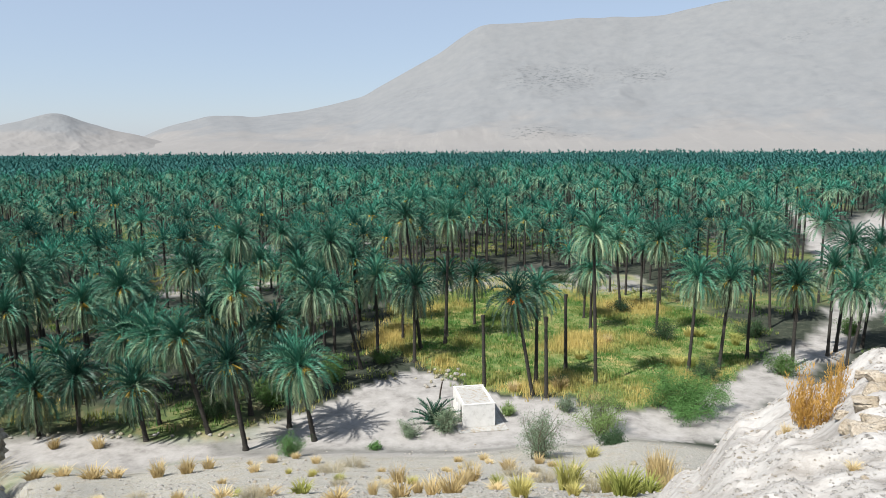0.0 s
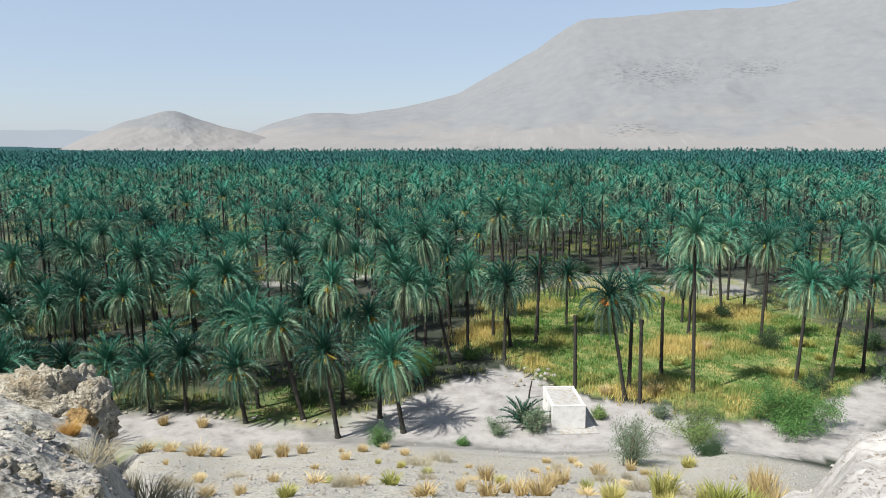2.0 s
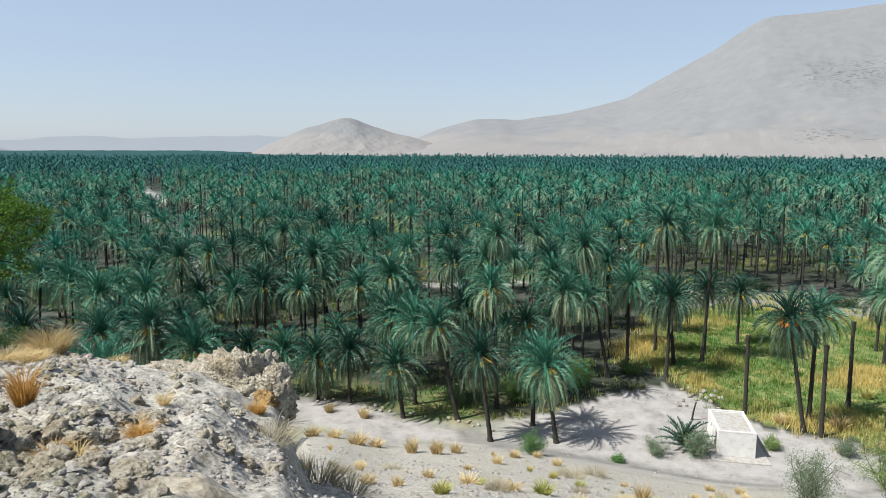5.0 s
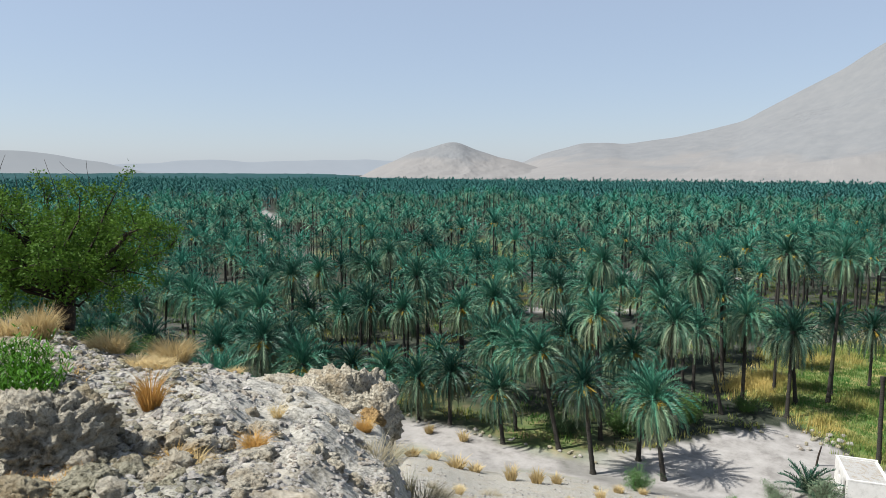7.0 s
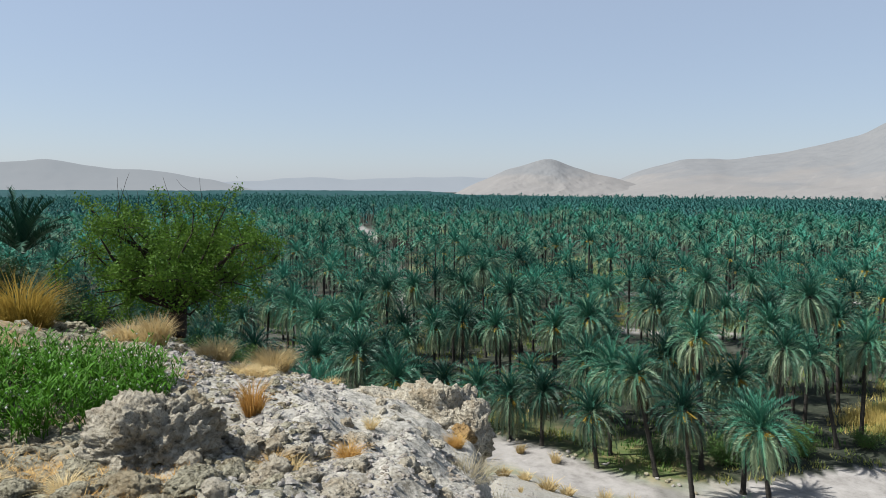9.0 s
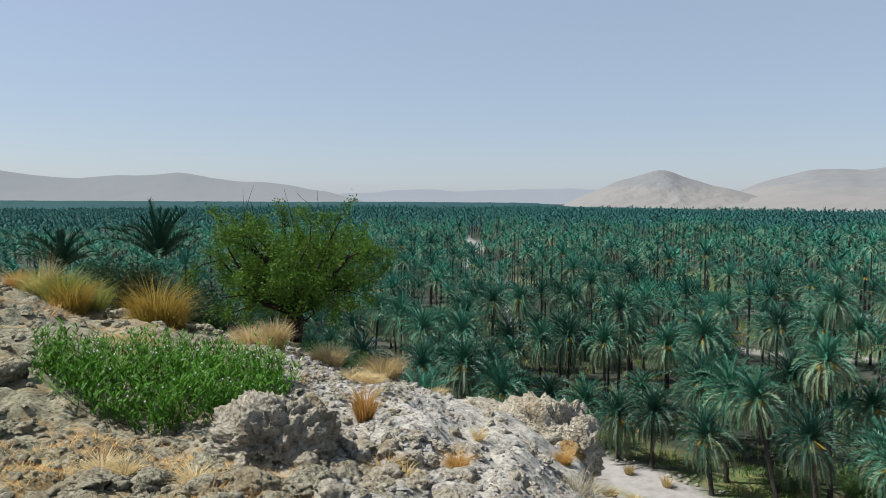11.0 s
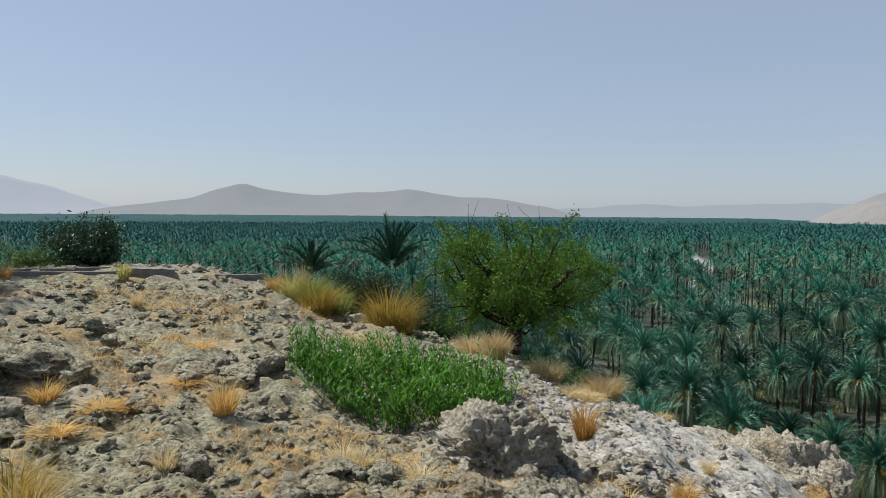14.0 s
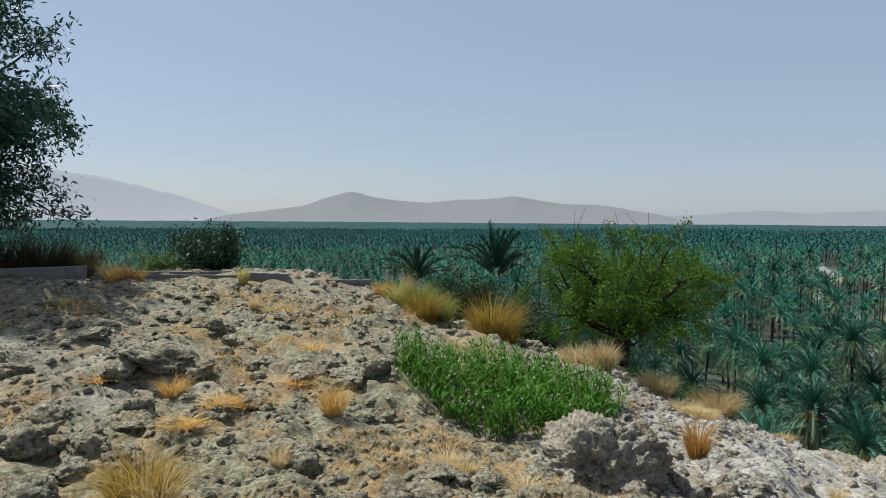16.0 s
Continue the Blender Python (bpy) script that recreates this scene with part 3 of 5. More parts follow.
def crown_arrays(seed, fronds=66, leaflets=21, length=3.4, lo=-42, hi=86, steps=6, leaf=0.44, leaf_width=0.125, hang=False, old=1.0, bow=(80, 120)):
    """Fronds of a palm crown: midribs with two ranks of leaflets."""
    rng = np.random.default_rng(seed)
    V, F, tone = [], [], []
    for k in range(fronds):
        first = sum(len(v) for v in V)
        u = (k + rng.uniform(-0.4, 0.4)) / fronds
        rise = radians(hi + (lo - hi) * np.clip(u, 0, 1) ** 0.85)
        turn = k * 2.39996 + rng.uniform(-0.25, 0.25)
        size = length * rng.uniform(0.82, 1.1) * (0.85 if u < 0.12 else 1.0)
        line = frond_points(rng, rise, size, radians(rng.uniform(*bow)) * (0.6 if u < 0.2 else 1), steps)
        ct, st = math.cos(turn), math.sin(turn)
        side = np.array([-st, ct, 0.0])
        base = np.stack([line[:, 0] * ct, line[:, 0] * st, line[:, 1]], 1)
        w = np.linspace(0.045, 0.01, steps + 1)[:, None]
        n0 = sum(len(v) for v in V)
        V.append(np.concatenate([base - side * w, base + side * w]))
        for s in range(steps):
            a, b = n0 + s, n0 + steps + 1 + s
            F += [(a, a + 1, b), (b, a + 1, b + 1)]
        s = np.linspace(0.12, 0.99, leaflets)
        at = np.stack([np.interp(s * steps, np.arange(steps + 1), base[:, i]) for i in range(3)], 1)
        nxt = np.stack([np.interp(np.clip(s * steps + 0.4, 0, steps), np.arange(steps + 1), base[:, i]) for i in range(3)], 1)
        fwd = nxt - at + 1e-6
        fwd /= np.linalg.norm(fwd, axis=1, keepdims=True)
        up = np.cross(side, fwd) * -1
        up *= np.sign(up[:, 2:3]) if not hang else 1
        reach = leaf * (0.55 + 0.75 * np.sin(np.pi * np.clip(s * 0.85 + 0.1, 0, 1))) * size / 3.5
        for sign in (-1, 1):
            j = rng.uniform(-0.18, 0.18, (leaflets, 1))
            out = side * sign * (0.62 + j) + fwd * (0.85 - j) + up * rng.uniform(0.4, 1.05, (leaflets, 1))
            out[:, 2] -= 0.05 + 0.75 * max(0.0, u - 0.25)
            out /= np.linalg.norm(out, axis=1, keepdims=True)
            n0 = sum(len(v) for v in V)
            half = fwd * leaf_width / 2
            V.append(np.concatenate([at - half, at + half, at + out * reach[:, None]]))
            i = np.arange(leaflets)
            F += list(zip(n0 + i, n0 + leaflets + i, n0 + 2 * leaflets + i))
        tone.append(np.full(sum(len(v) for v in V) - first, old * np.clip(u + rng.normal(0, 0.16), 0, 1)))
    return np.concatenate(V), np.array(F), np.concatenate(tone)


def trunk_mesh(name, seed, r0=0.2, r1=0.155, sides=9, rings=26):
    """A palm trunk one metre high, to be drawn out, rough with old leaf bases."""
    rng = np.random.default_rng(seed)
    V = []
    for k in range(rings):
        u = k / (rings - 1)
        r = (r0 + (r1 - r0) * u + 0.12 * math.exp(-u * 22) + (0.06 if u > 0.94 else 0)) * (1.04 if k % 2 else 0.96)
        for s in range(sides):
            a = 2 * math.pi * (s + 0.5 * (k % 2)) / sides
            q = r * rng.uniform(0.92, 1.08)
            V.append((q * math.cos(a), q * math.sin(a), u))
    F = []
    for k in range(rings - 1):
        for s in range(sides):
            a, b = k * sides + s, k * sides + (s + 1) % sides
            F += [(a, b, a + sides), (b, b + sides, a + sides)]
    V.append((0, 0, 1.01))
    F += [((rings - 1) * sides + s, (rings - 1) * sides + (s + 1) % sides, len(V) - 1) for s in range(sides)]
    return raw_mesh(name, V, F, [TRUNK])


def bunch_arrays(seed, stalks=7, strands=16, wide=0.035):
    """Date stalks that arch out of a crown, each with a brush of strands."""
    rng = np.random.default_rng(seed)
    V, F = [], []
    for k in range(stalks):
        a = rng.uniform(0, 6.28)
        out = np.array([math.cos(a), math.sin(a), 0])
        tip = out * rng.uniform(0.5, 0.8) + np.array([0, 0, rng.uniform(-0.15, 0.15)])
        w = np.array([-out[1], out[0], 0]) * wide
        for s in range(strands):
            end = tip + out * rng.uniform(-0.1, 0.25) + rng.normal(0, 0.13, 3) - np.array([0, 0, rng.uniform(0.1, 0.4)])
            n = len(V)
            V += [tip - w, tip + w, end - w, end + w]
            F += [(n, n + 1, n + 2), (n + 1, n + 3, n + 2)]
        n = len(V)
        V += [-w, w, tip - w, tip + w]
        F += [(n, n + 1, n + 2), (n + 1, n + 3, n + 2)]
    return np.array(V), np.array(F)


def bunch_mesh(name, seed, material):
    return raw_mesh(name, *bunch_arrays(seed), [material])


def fruiting(crown, seed):
    """A crown for the joined groves with a few date stalks in its middle, marked by a tone of 2."""
    v, f, t = crown
    bv, bf = bunch_arrays(seed, 6, 3, 0.1)
    return np.concatenate([v, bv * 1.15]), np.concatenate([f, bf + len(v)]), np.concatenate([t, np.full(len(bv), 2.0)])


def leafy_mesh(name, arrays, material):
    return raw_mesh(name, arrays[0], arrays[1], [material], tone=arrays[2])


CROWNS = [leafy_mesh("crown", crown_arrays(100 + k, fronds=n, length=ln, lo=lo), FROND) for k, (n, ln, lo) in enumerate([(84, 3.6, -62), (74, 3.4, -50), (92, 3.8, -66), (82, 3.5, -58)])]
SKIRTS = [leafy_mesh("skirt", crown_arrays(200 + k, fronds=16, leaflets=9, length=2.6, lo=-80, hi=-45, leaf=0.4, hang=True), DRY_FROND) for k in range(2)]
TRUNKS = [trunk_mesh("trunk", 300 + k) for k in range(3)]
BUNCHES = [bunch_mesh("fruit", 400 + k, DATES) for k in range(2)]
RIPE = bunch_mesh("fruit", 410, ORANGE_DATES)
PALM_LABELS = {"tall": "tall slender date palm with a blue-green crown", "short": "short date palm with full arching blue-green fronds", "mid": "date palm with rough dark trunk and arching fronds"}


def date_palm(x, y, height, rng, lean=(0.0, 0.0), size=1.0, ripe=False, dates=None, skirt=None):
    thing = new("date_palm")
    thing.location = (x, y, float(ground_height(x, y)) - 0.15)
    thing.rotation_euler = (lean[0], lean[1], rng.uniform(0, 6.28)) if not any(lean) else (lean[0], lean[1], 0)
    kind = "tall" if height > 12 else "short" if height < 6.5 else "mid"
    tagged(thing, PALM_LABELS[kind], "palm tree", "date palms of the grove")
    ob = part("trunk", TRUNKS[rng.integers(3)], None, thing)
    ob.scale = (size * rng.uniform(0.85, 1.05), size, height + 0.15)
    ob.rotation_euler.z = rng.uniform(0, 6.28)
    top = part("crown", CROWNS[rng.integers(4)], None, thing)
    top.location.z, top.rotation_euler.z = height, rng.uniform(0, 6.28)
    top.scale = (0.88 * size, 0.88 * size, size * rng.uniform(0.9, 1.08))
    if skirt if skirt is not None else rng.random() < 0.75:
        ob = part("skirt", SKIRTS[rng.integers(2)], None, thing, "dead straw-grey fronds hanging below the crown")
        ob.location.z, ob.rotation_euler.z, ob.scale = height - 0.15, rng.uniform(0, 6.28), (size, size, size)
    if dates if dates is not None else rng.random() < 0.65:
        ob = part("fruit", RIPE if ripe else BUNCHES[rng.integers(2)], None, thing, "orange ripe dates" if ripe else "yellow date stalks")
        ob.location.z, ob.scale = height - 0.05, (size * 1.1, size * 1.1, size * 1.1)
    return thing


# palms that stand out: place, height, lean of the head towards x and y
KNOWN = [(-10.7, 53.2, 6.6, -1, 0), (-15.8, 51.4, 7.4, -1, 0), (-20.0, 55.0, 8.8, -2, 0), (-13.4, 56.1, 6.3, 0, 0), (-8.9, 71.0, 14.3, -3, 0), (-2.7, 78.1, 15.8, -1.6, 0), (-5.0, 81.6, 7.1, 0, 0),
         (0.2, 80.3, 15.5, 0.5, 0), (0.4, 83, 8.0, 0, 0), (4.2, 89.5, 6.6, 0, 0), (8.6, 63.1, 10.0, -1.7, 0), (9.3, 66.0, 9.8, 0, 0), (15.2, 65.3, 15.6, -0.6, 0), (26.0, 97.5, 10.3, -1, 0), (27.3, 84.7, 12.0, 0, 0),
         (25.9, 69.4, 10.4, 0.5, 0), (29.5, 70.3, 9.9, 0.7, 0), (34.2, 74.1, 13.8, 0, 0), (37.7, 71.0, 9.3, 0, 0), (43.8, 75.0, 10.3, 0, 0), (45.6, 76.6, 12.7, 0.8, 0), (47.2, 75.9, 9.7, 1.3, 0), (49.6, 78.1, 12.5, 1, 0),
         (-34.3, 54.6, 4.3, 0, 0), (-31.0, 55.0, 5.2, 0, 0), (-24.7, 53.5, 4.9, -0.6, 0), (-25.1, 57.0, 8.0, 0, 0), (-17.5, 58.9, 11.6, -0.8, 0), (-12.4, 63.5, 10.4, 0, 0),
         (-72.0, 74.5, 8.7, 0, 0), (-65.0, 70.6, 7.7, 0, 0), (-48.7, 79.8, 8.8, 0, 0), (-41.5, 77.0, 6.7, 0, 0), (-38.6, 55.4, 4.2, 0, 0), (-55.0, 73.1, 6.9, 0, 0), (-63.2, 60.2, 5.5, 0, 0), (-65.8, 59.2, 6.8, 0, 0), (-51.7, 64.8, 6.8, 0, 0),
         (-44.5, 57.5, 3.2, 0, 0), (-48.5, 57.5, 3.0, 0, 0), (-21.5, 60.5, 9.0, 0, 0), (-29, 60, 7.5, 0, 0), (-7.5, 75, 9.5, 0, 0), (-11.5, 69.5, 8.5, 0, 0)]
palm_rng = np.random.default_rng(7)
for k, (px, py, ph, tx, ty) in enumerate(KNOWN):
    date_palm(px, py, ph, palm_rng, (-ty / ph, tx / ph), 0.95 if ph > 12 else 1.0, ripe=k == 10, dates=None if k not in (10, 16, 18) else True)


def grove_sites():
    """Where the rest of the palms stand: a jittered planting with open ground left free."""
    rng = np.random.default_rng(11)
    out = []
    for spacing, r0, r1 in ((5.2, 40, 170), (5.9, 170, 400), (6.8, 400, 1050)):
        n = int(r1 / spacing) + 1
        gx, gy = np.meshgrid(np.arange(-n, n + 1), np.arange(-n // 2, n + 1))
        x = (gx + rng.uniform(-0.42, 0.42, gx.shape)).ravel() * spacing
        y = (gy + rng.uniform(-0.42, 0.42, gy.shape)).ravel() * spacing
        r, az = np.hypot(x, y), np.degrees(np.arctan2(x, y))
        keep = (r > r0) & (r <= r1) & (az > -112) & (az < 41)
        x, y, r = x[keep], y[keep], r[keep]
        keep = (land_height(x, y) < 0.4) & ~inside(x, y, SAND_PLAN) & (near_line(x, y, ROAD) > 4.5)
        thin = rng.random(len(x))
        keep &= ~(inside(x, y, MEADOW_PLAN) & ((thin < 0.96) | (y < 84))) & ~(inside(x, y, BARE_PLAN) & (thin < 0.45))
        for line, width in GLADES:
            keep &= near_line(x, y, line) > width
        keep &= (fbm(x / 26, y / 26, 3, 99) < 0.12) | (thin > 0.6)
        head = np.degrees(np.arctan2(x, y))
        keep &= ~((head > 24) & (np.hypot(x, y) < 76)) & ~((head > 2) & (head < 24) & (np.hypot(x, y) < 66))
        for kx, ky, *_ in KNOWN:
            keep &= np.hypot(x - kx, y - ky) > 3.2
        out.append(np.stack([x[keep], y[keep]], 1))
    s = np.concatenate(out)
    s = s[np.argsort(np.hypot(s[:, 0], s[:, 1]))]
    tall = np.clip(8.6 + 9 * fbm(s[:, 0] / 40, s[:, 1] / 40, 3, 41) + rng.normal(0, 2.3, len(s)), 3.2, 15)
    r, az = np.hypot(s[:, 0], s[:, 1]), np.degrees(np.arctan2(s[:, 0], s[:, 1]))
    tall = tall * np.interp(az, [-75, -55], [0.6, 1.0]) ** np.clip((r - 110) / 80, 0, 1)
    return s, tall, rng


SITES, TALL, grove_rng = grove_sites()
NEAR = 240
for (px, py), ph in zip(SITES[:NEAR], TALL[:NEAR]):
    tilt = grove_rng.normal(0, 0.035, 2)
    date_palm(px, py, ph, grove_rng, tuple(tilt), float(grove_rng.uniform(0.85, 1.05)))


def grove(name, label, sites, heights, crowns, sides, leaf):
    """Palms too many to count, joined: crowns and trunks."""
    rng = np.random.default_rng(len(sites))
    V, F, tone, mat, count = [], [], [], [], 0
    z0 = ground_height(sites[:, 0], sites[:, 1])
    pick = rng.integers(len(crowns), size=len(sites))
    plant = []
    for c, (cv, cf, ct) in enumerate(crowns):
        who = np.where(pick == c)[0]
        a, s = rng.uniform(0, 6.283, len(who)), rng.uniform(0.72, 1.12, len(who))
        ca, sa = np.cos(a)[:, None] * s[:, None], np.sin(a)[:, None] * s[:, None]
        x = cv[None, :, 0] * ca - cv[None, :, 1] * sa + sites[who, 0][:, None]
        y = cv[None, :, 0] * sa + cv[None, :, 1] * ca + sites[who, 1][:, None]
        z = cv[None, :, 2] * s[:, None] + (z0[who] + heights[who])[:, None]
        V.append(np.stack([x, y, z], -1).reshape(-1, 3))
        F.append((cf[None] + count + len(cv) * np.arange(len(who))[:, None, None]).reshape(-1, 3))
        tone.append(np.tile(ct, len(who)))
        plant.append(np.repeat(rng.random(len(who)), len(cv)))
        mat.append(np.tile(np.where(ct[cf[:, 0]] > 1.5, 2, 0), len(who)))
        count += len(cv) * len(who)
    sides, trunks = max(sides, 3), sides > 0
    ang = 2 * np.pi * np.arange(sides) / sides
    ring = np.stack([np.cos(ang), np.sin(ang)], 1)
    lo = np.concatenate([sites[:, None, :] + 0.2 * ring[None], np.broadcast_to((z0 - 0.2)[:, None, None], (len(sites), sides, 1))], 2)
    hi = np.concatenate([sites[:, None, :] + 0.16 * ring[None], np.broadcast_to((z0 + heights)[:, None, None], (len(sites), sides, 1))], 2)
    V.append(np.concatenate([lo, hi], 1).reshape(-1, 3))
    i = np.arange(sides)
    j = (i + 1) % sides
    tf = np.concatenate([np.stack([i, j, i + sides], 1), np.stack([j, j + sides, i + sides], 1)])
    tf = tf if trunks else tf[:2]
    F.append((tf[None] + count + 2 * sides * np.arange(len(sites))[:, None, None]).reshape(-1, 3))
    tone.append(np.zeros(2 * sides * len(sites)))
    plant.append(np.zeros(2 * sides * len(sites)))
    mat.append(np.ones(len(tf) * len(sites), int))
    me = raw_mesh(name, np.concatenate(V), np.concatenate(F), [leaf, TRUNK, DATES], np.concatenate(mat), np.concatenate(tone))
    me.attributes.new("plant", "FLOAT", "POINT").data.foreach_set("value", np.concatenate(plant).astype(np.float32))
    return tagged(new(name, me), label, "palm grove", kind="stuff")


def plain_crown(seed, fronds, steps, width, length=3.6):
    """A simpler crown for far palms: toothed blades that arch out and hang."""
    rng = np.random.default_rng(seed)
    V, F, tone = [], [], []
    for k in range(fronds):
        u = k / fronds
        turn = k * 2.39996 + rng.uniform(-0.2, 0.2)
        line = frond_points(rng, radians(80 - 118 * u), length * rng.uniform(0.85, 1.1), radians(100), steps)
        ct, st = math.cos(turn), math.sin(turn)
        side = np.array([-st, ct, 0])
        at = [np.array([px * ct, px * st, pz]) for px, pz in line]
        if steps == 2:
            n = len(V)
            V += [at[0], at[1] + side * width, at[1] - side * width, at[2]]
            F += [(n, n + 1, n + 2), (n + 1, n + 3, n + 2)]
            tone += [u] * 4
            continue
        for s in range(steps):
            p, q = at[s], at[s + 1]
            w = width * (1.0 if s < steps - 1 else 0.5) * rng.uniform(0.75, 1.2)
            for sign in (-1, 1):
                n = len(V)
                V += [p, p * 0.2 + q * 0.8, q + (q - p) * 0.25 + side * sign * w + np.array([0, 0, (0.35 - u) * w])]
                F.append((n, n + 1, n + 2))
                tone += [u, u, u]
    return np.array(V), np.array(F), np.array(tone)


dist = np.hypot(SITES[:, 0], SITES[:, 1])
for r0, r1, crowns, sides, label in (
        (0, 165, [fruiting(crown_arrays(500 + k, fronds=35, leaflets=8, steps=3, leaf=0.62, leaf_width=0.27), k) if k else crown_arrays(500, fronds=35, leaflets=8, steps=3, leaf=0.62, leaf_width=0.27) for k in range(3)], 5, "dense grove of date palms on the valley floor"),
        (165, 400, [plain_crown(520 + k, 19, 3, 0.62) for k in range(4)], 3, "distant dense grove of date palms"),
        (400, 1060, [plain_crown(530 + k, 10, 2, 0.6, 4.0) for k in range(4)], 0, "far carpet of date palms, distance haze in their colour")):
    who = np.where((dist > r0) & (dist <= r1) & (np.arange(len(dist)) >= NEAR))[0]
    grove("palm_grove", label, SITES[who], TALL[who], crowns, sides, HAZED_GROVE if r0 >= 400 else GROVE)


def hazed_canopy():
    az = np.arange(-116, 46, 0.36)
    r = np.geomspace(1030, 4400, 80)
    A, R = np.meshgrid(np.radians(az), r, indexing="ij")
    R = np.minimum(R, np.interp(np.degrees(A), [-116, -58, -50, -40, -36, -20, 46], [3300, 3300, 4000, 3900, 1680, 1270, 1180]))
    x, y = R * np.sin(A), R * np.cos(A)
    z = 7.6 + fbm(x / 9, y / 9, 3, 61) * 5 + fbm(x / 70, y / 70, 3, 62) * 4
    me = raw_mesh("palm_canopy", np.stack([x, y, z], -1), grid_tris(*x.shape)[:, ::-1], [HAZED_CANOPY], tone=np.clip(0.5 + 2 * fbm(x / 40, y / 40, 3, 63), 0, 1).ravel())
    return tagged(new("palm_canopy", me), "unbroken green canopy of the far palm forest, haze and self-shade painted in", "palm forest", kind="stuff")


hazed_canopy()


# ---- pump house by the road ----
def pump_house():
    thing = tagged(new("pump_house"), "small whitewashed flat-roofed pump house on a concrete slab", "hut")
    w, d, h = 2.8, 4.65, 1.93
    x, y = 1.64, 55.29
    thing.location = (x, y, float(ground_height(x + 1, y + 2)) - 0.03)
    thing.rotation_euler.z = radians(9.6)
    boxed("slab", thing, PALE_CONCRETE, (w + 1.5, d + 1.3, 0.12), (w / 2 + 0.2, d / 2 - 0.35, -0.02), 0.02)
    boxed("front_wall", thing, PLASTER, (w, 0.2, h), (w / 2, 0.1, 0.1), 0.015)
    boxed("back_wall", thing, PLASTER, (w, 0.2, h), (w / 2, d - 0.1, 0.1), 0.015)
    boxed("side_wall", thing, PLASTER, (0.2, d - 0.4, h), (w - 0.1, d / 2, 0.1), 0.01)
    # the other long side has a doorway and a small opening
    boxed("side_wall", thing, PLASTER, (0.2, 0.45, h), (0.1, 0.425, 0.1), 0.01)
    boxed("side_wall", thing, PLASTER, (0.2, 1.15, h), (0.1, 2.025, 0.1), 0.01)
    boxed("side_wall", thing, PLASTER, (0.2, 1.2, h), (0.1, 3.85, 0.1), 0.01)
    boxed("lintel", thing, PLASTER, (0.2, 0.8, 0.3), (0.1, 1.05, h - 0.2), 0.01)
    boxed("lintel", thing, PLASTER, (0.2, 0.65, 0.45), (0.1, 2.925, h - 0.35), 0.01)
    boxed("lintel", thing, PLASTER, (0.2, 0.65, 1.05), (0.1, 2.925, 0.1), 0.01)
    boxed("door", thing, DARK_WOOD, (0.05, 0.78, h - 0.32), (0.14, 1.05, 0.11), 0.008, "dark weathered door")
    boxed("roof", thing, PALE_CONCRETE, (w - 0.3, d - 0.3, 0.1), (w / 2, d / 2, h - 0.02), 0.01, "dusty pale roof slab")
    for name, size, at in (("parapet", (w + 0.06, 0.16, 0.13), (w / 2, 0.08, h + 0.1)), ("parapet", (w + 0.06, 0.16, 0.13), (w / 2, d - 0.08, h + 0.1)),
                           ("parapet", (0.16, d - 0.32, 0.13), (0.08, d / 2, h + 0.1)), ("parapet", (0.16, d - 0.32, 0.07), (w - 0.08, d / 2, h + 0.1))):
        boxed(name, thing, PLASTER, size, at, 0.02)


PALE_CONCRETE = rock_material("pale_concrete", (0.46, 0.45, 0.42), (0.4, 0.39, 0.37), (0.3, 0.29, 0.27))
pump_house()

for px, py, ph in ((4.1, 66.0, 7.4), (9.8, 62.3, 7.9), (13.1, 70.4, 8.3)):
    me = trunk_mesh("dead_palm_trunk", int(px * 10), 0.2, 0.15)
    ob = tagged(new("dead_palm_trunk", me), "bare dark trunk of a dead palm without a crown", "tree trunk", "dead palm trunks in the meadow")
    ob.location, ob.scale = (px, py, float(ground_height(px, py)) - 0.2), (1, 1, ph + 0.2)
    ob.rotation_euler = (0, radians(-1.2), 0)


# ---- rocks ----
ICO = {}


def ico(level):
    if level not in ICO:
        bm = bmesh.new()
        bmesh.ops.create_icosphere(bm, subdivisions=level, radius=1.0)
        bm.verts.ensure_lookup_table()
        ICO[level] = (np.array([v.co for v in bm.verts]), np.array([[v.index for v in f.verts] for f in bm.faces]))
        bm.free()
    return ICO[level]


def rock_mesh(name, seed, level, material, crags=0.5, pits=0.25, flat=0.0):
    """A weathered block: broad facets, ledges and pits."""
    v, f = ico(level)
    rng = np.random.default_rng(seed)
    off = Vector(rng.uniform(-50, 50, 3))
    cuts = rng.normal(0, 1, (13, 3))
    cuts /= np.linalg.norm(cuts, axis=1, keepdims=True)
    depth = rng.uniform(0.58, 0.92, 13)
    p = v.copy()
    for n, d in zip(cuts, depth):
        over = p @ n - d
        p = p - np.clip(over, 0, None)[:, None] * n * 0.85
    out = np.empty_like(p)
    for i, (q, n) in enumerate(zip(p, v)):
        a = Vector(q)
        big = noise.noise(a * 1.3 + off)
        ledge = 1 - abs(noise.noise(Vector((q[0] * 2.2, q[1] * 2.2, q[2] * 4.5)) + off)) * 2
        fine = noise.fractal(a * 4.5 + off, 0.8, 2.2, 4)
        hole = noise.voronoi(a * 3.6 + off)[0][0]
        crest = noise.ridged_multi_fractal(a * 2.6 + off, 0.7, 2.3, 5, 1.0, 2.0)
        crumb = noise.turbulence(a * 8.0 + off, 5, True)
        k = 1 + crags * (0.4 * (0.55 - crumb) + 0.3 * big + 0.2 * (ledge - 0.5) + 0.2 * fine + 0.1 * (crest - 1.15)) - pits * max(0.0, 0.32 - hole)
        out[i] = q * k
    out[:, 2] *= 1 - flat
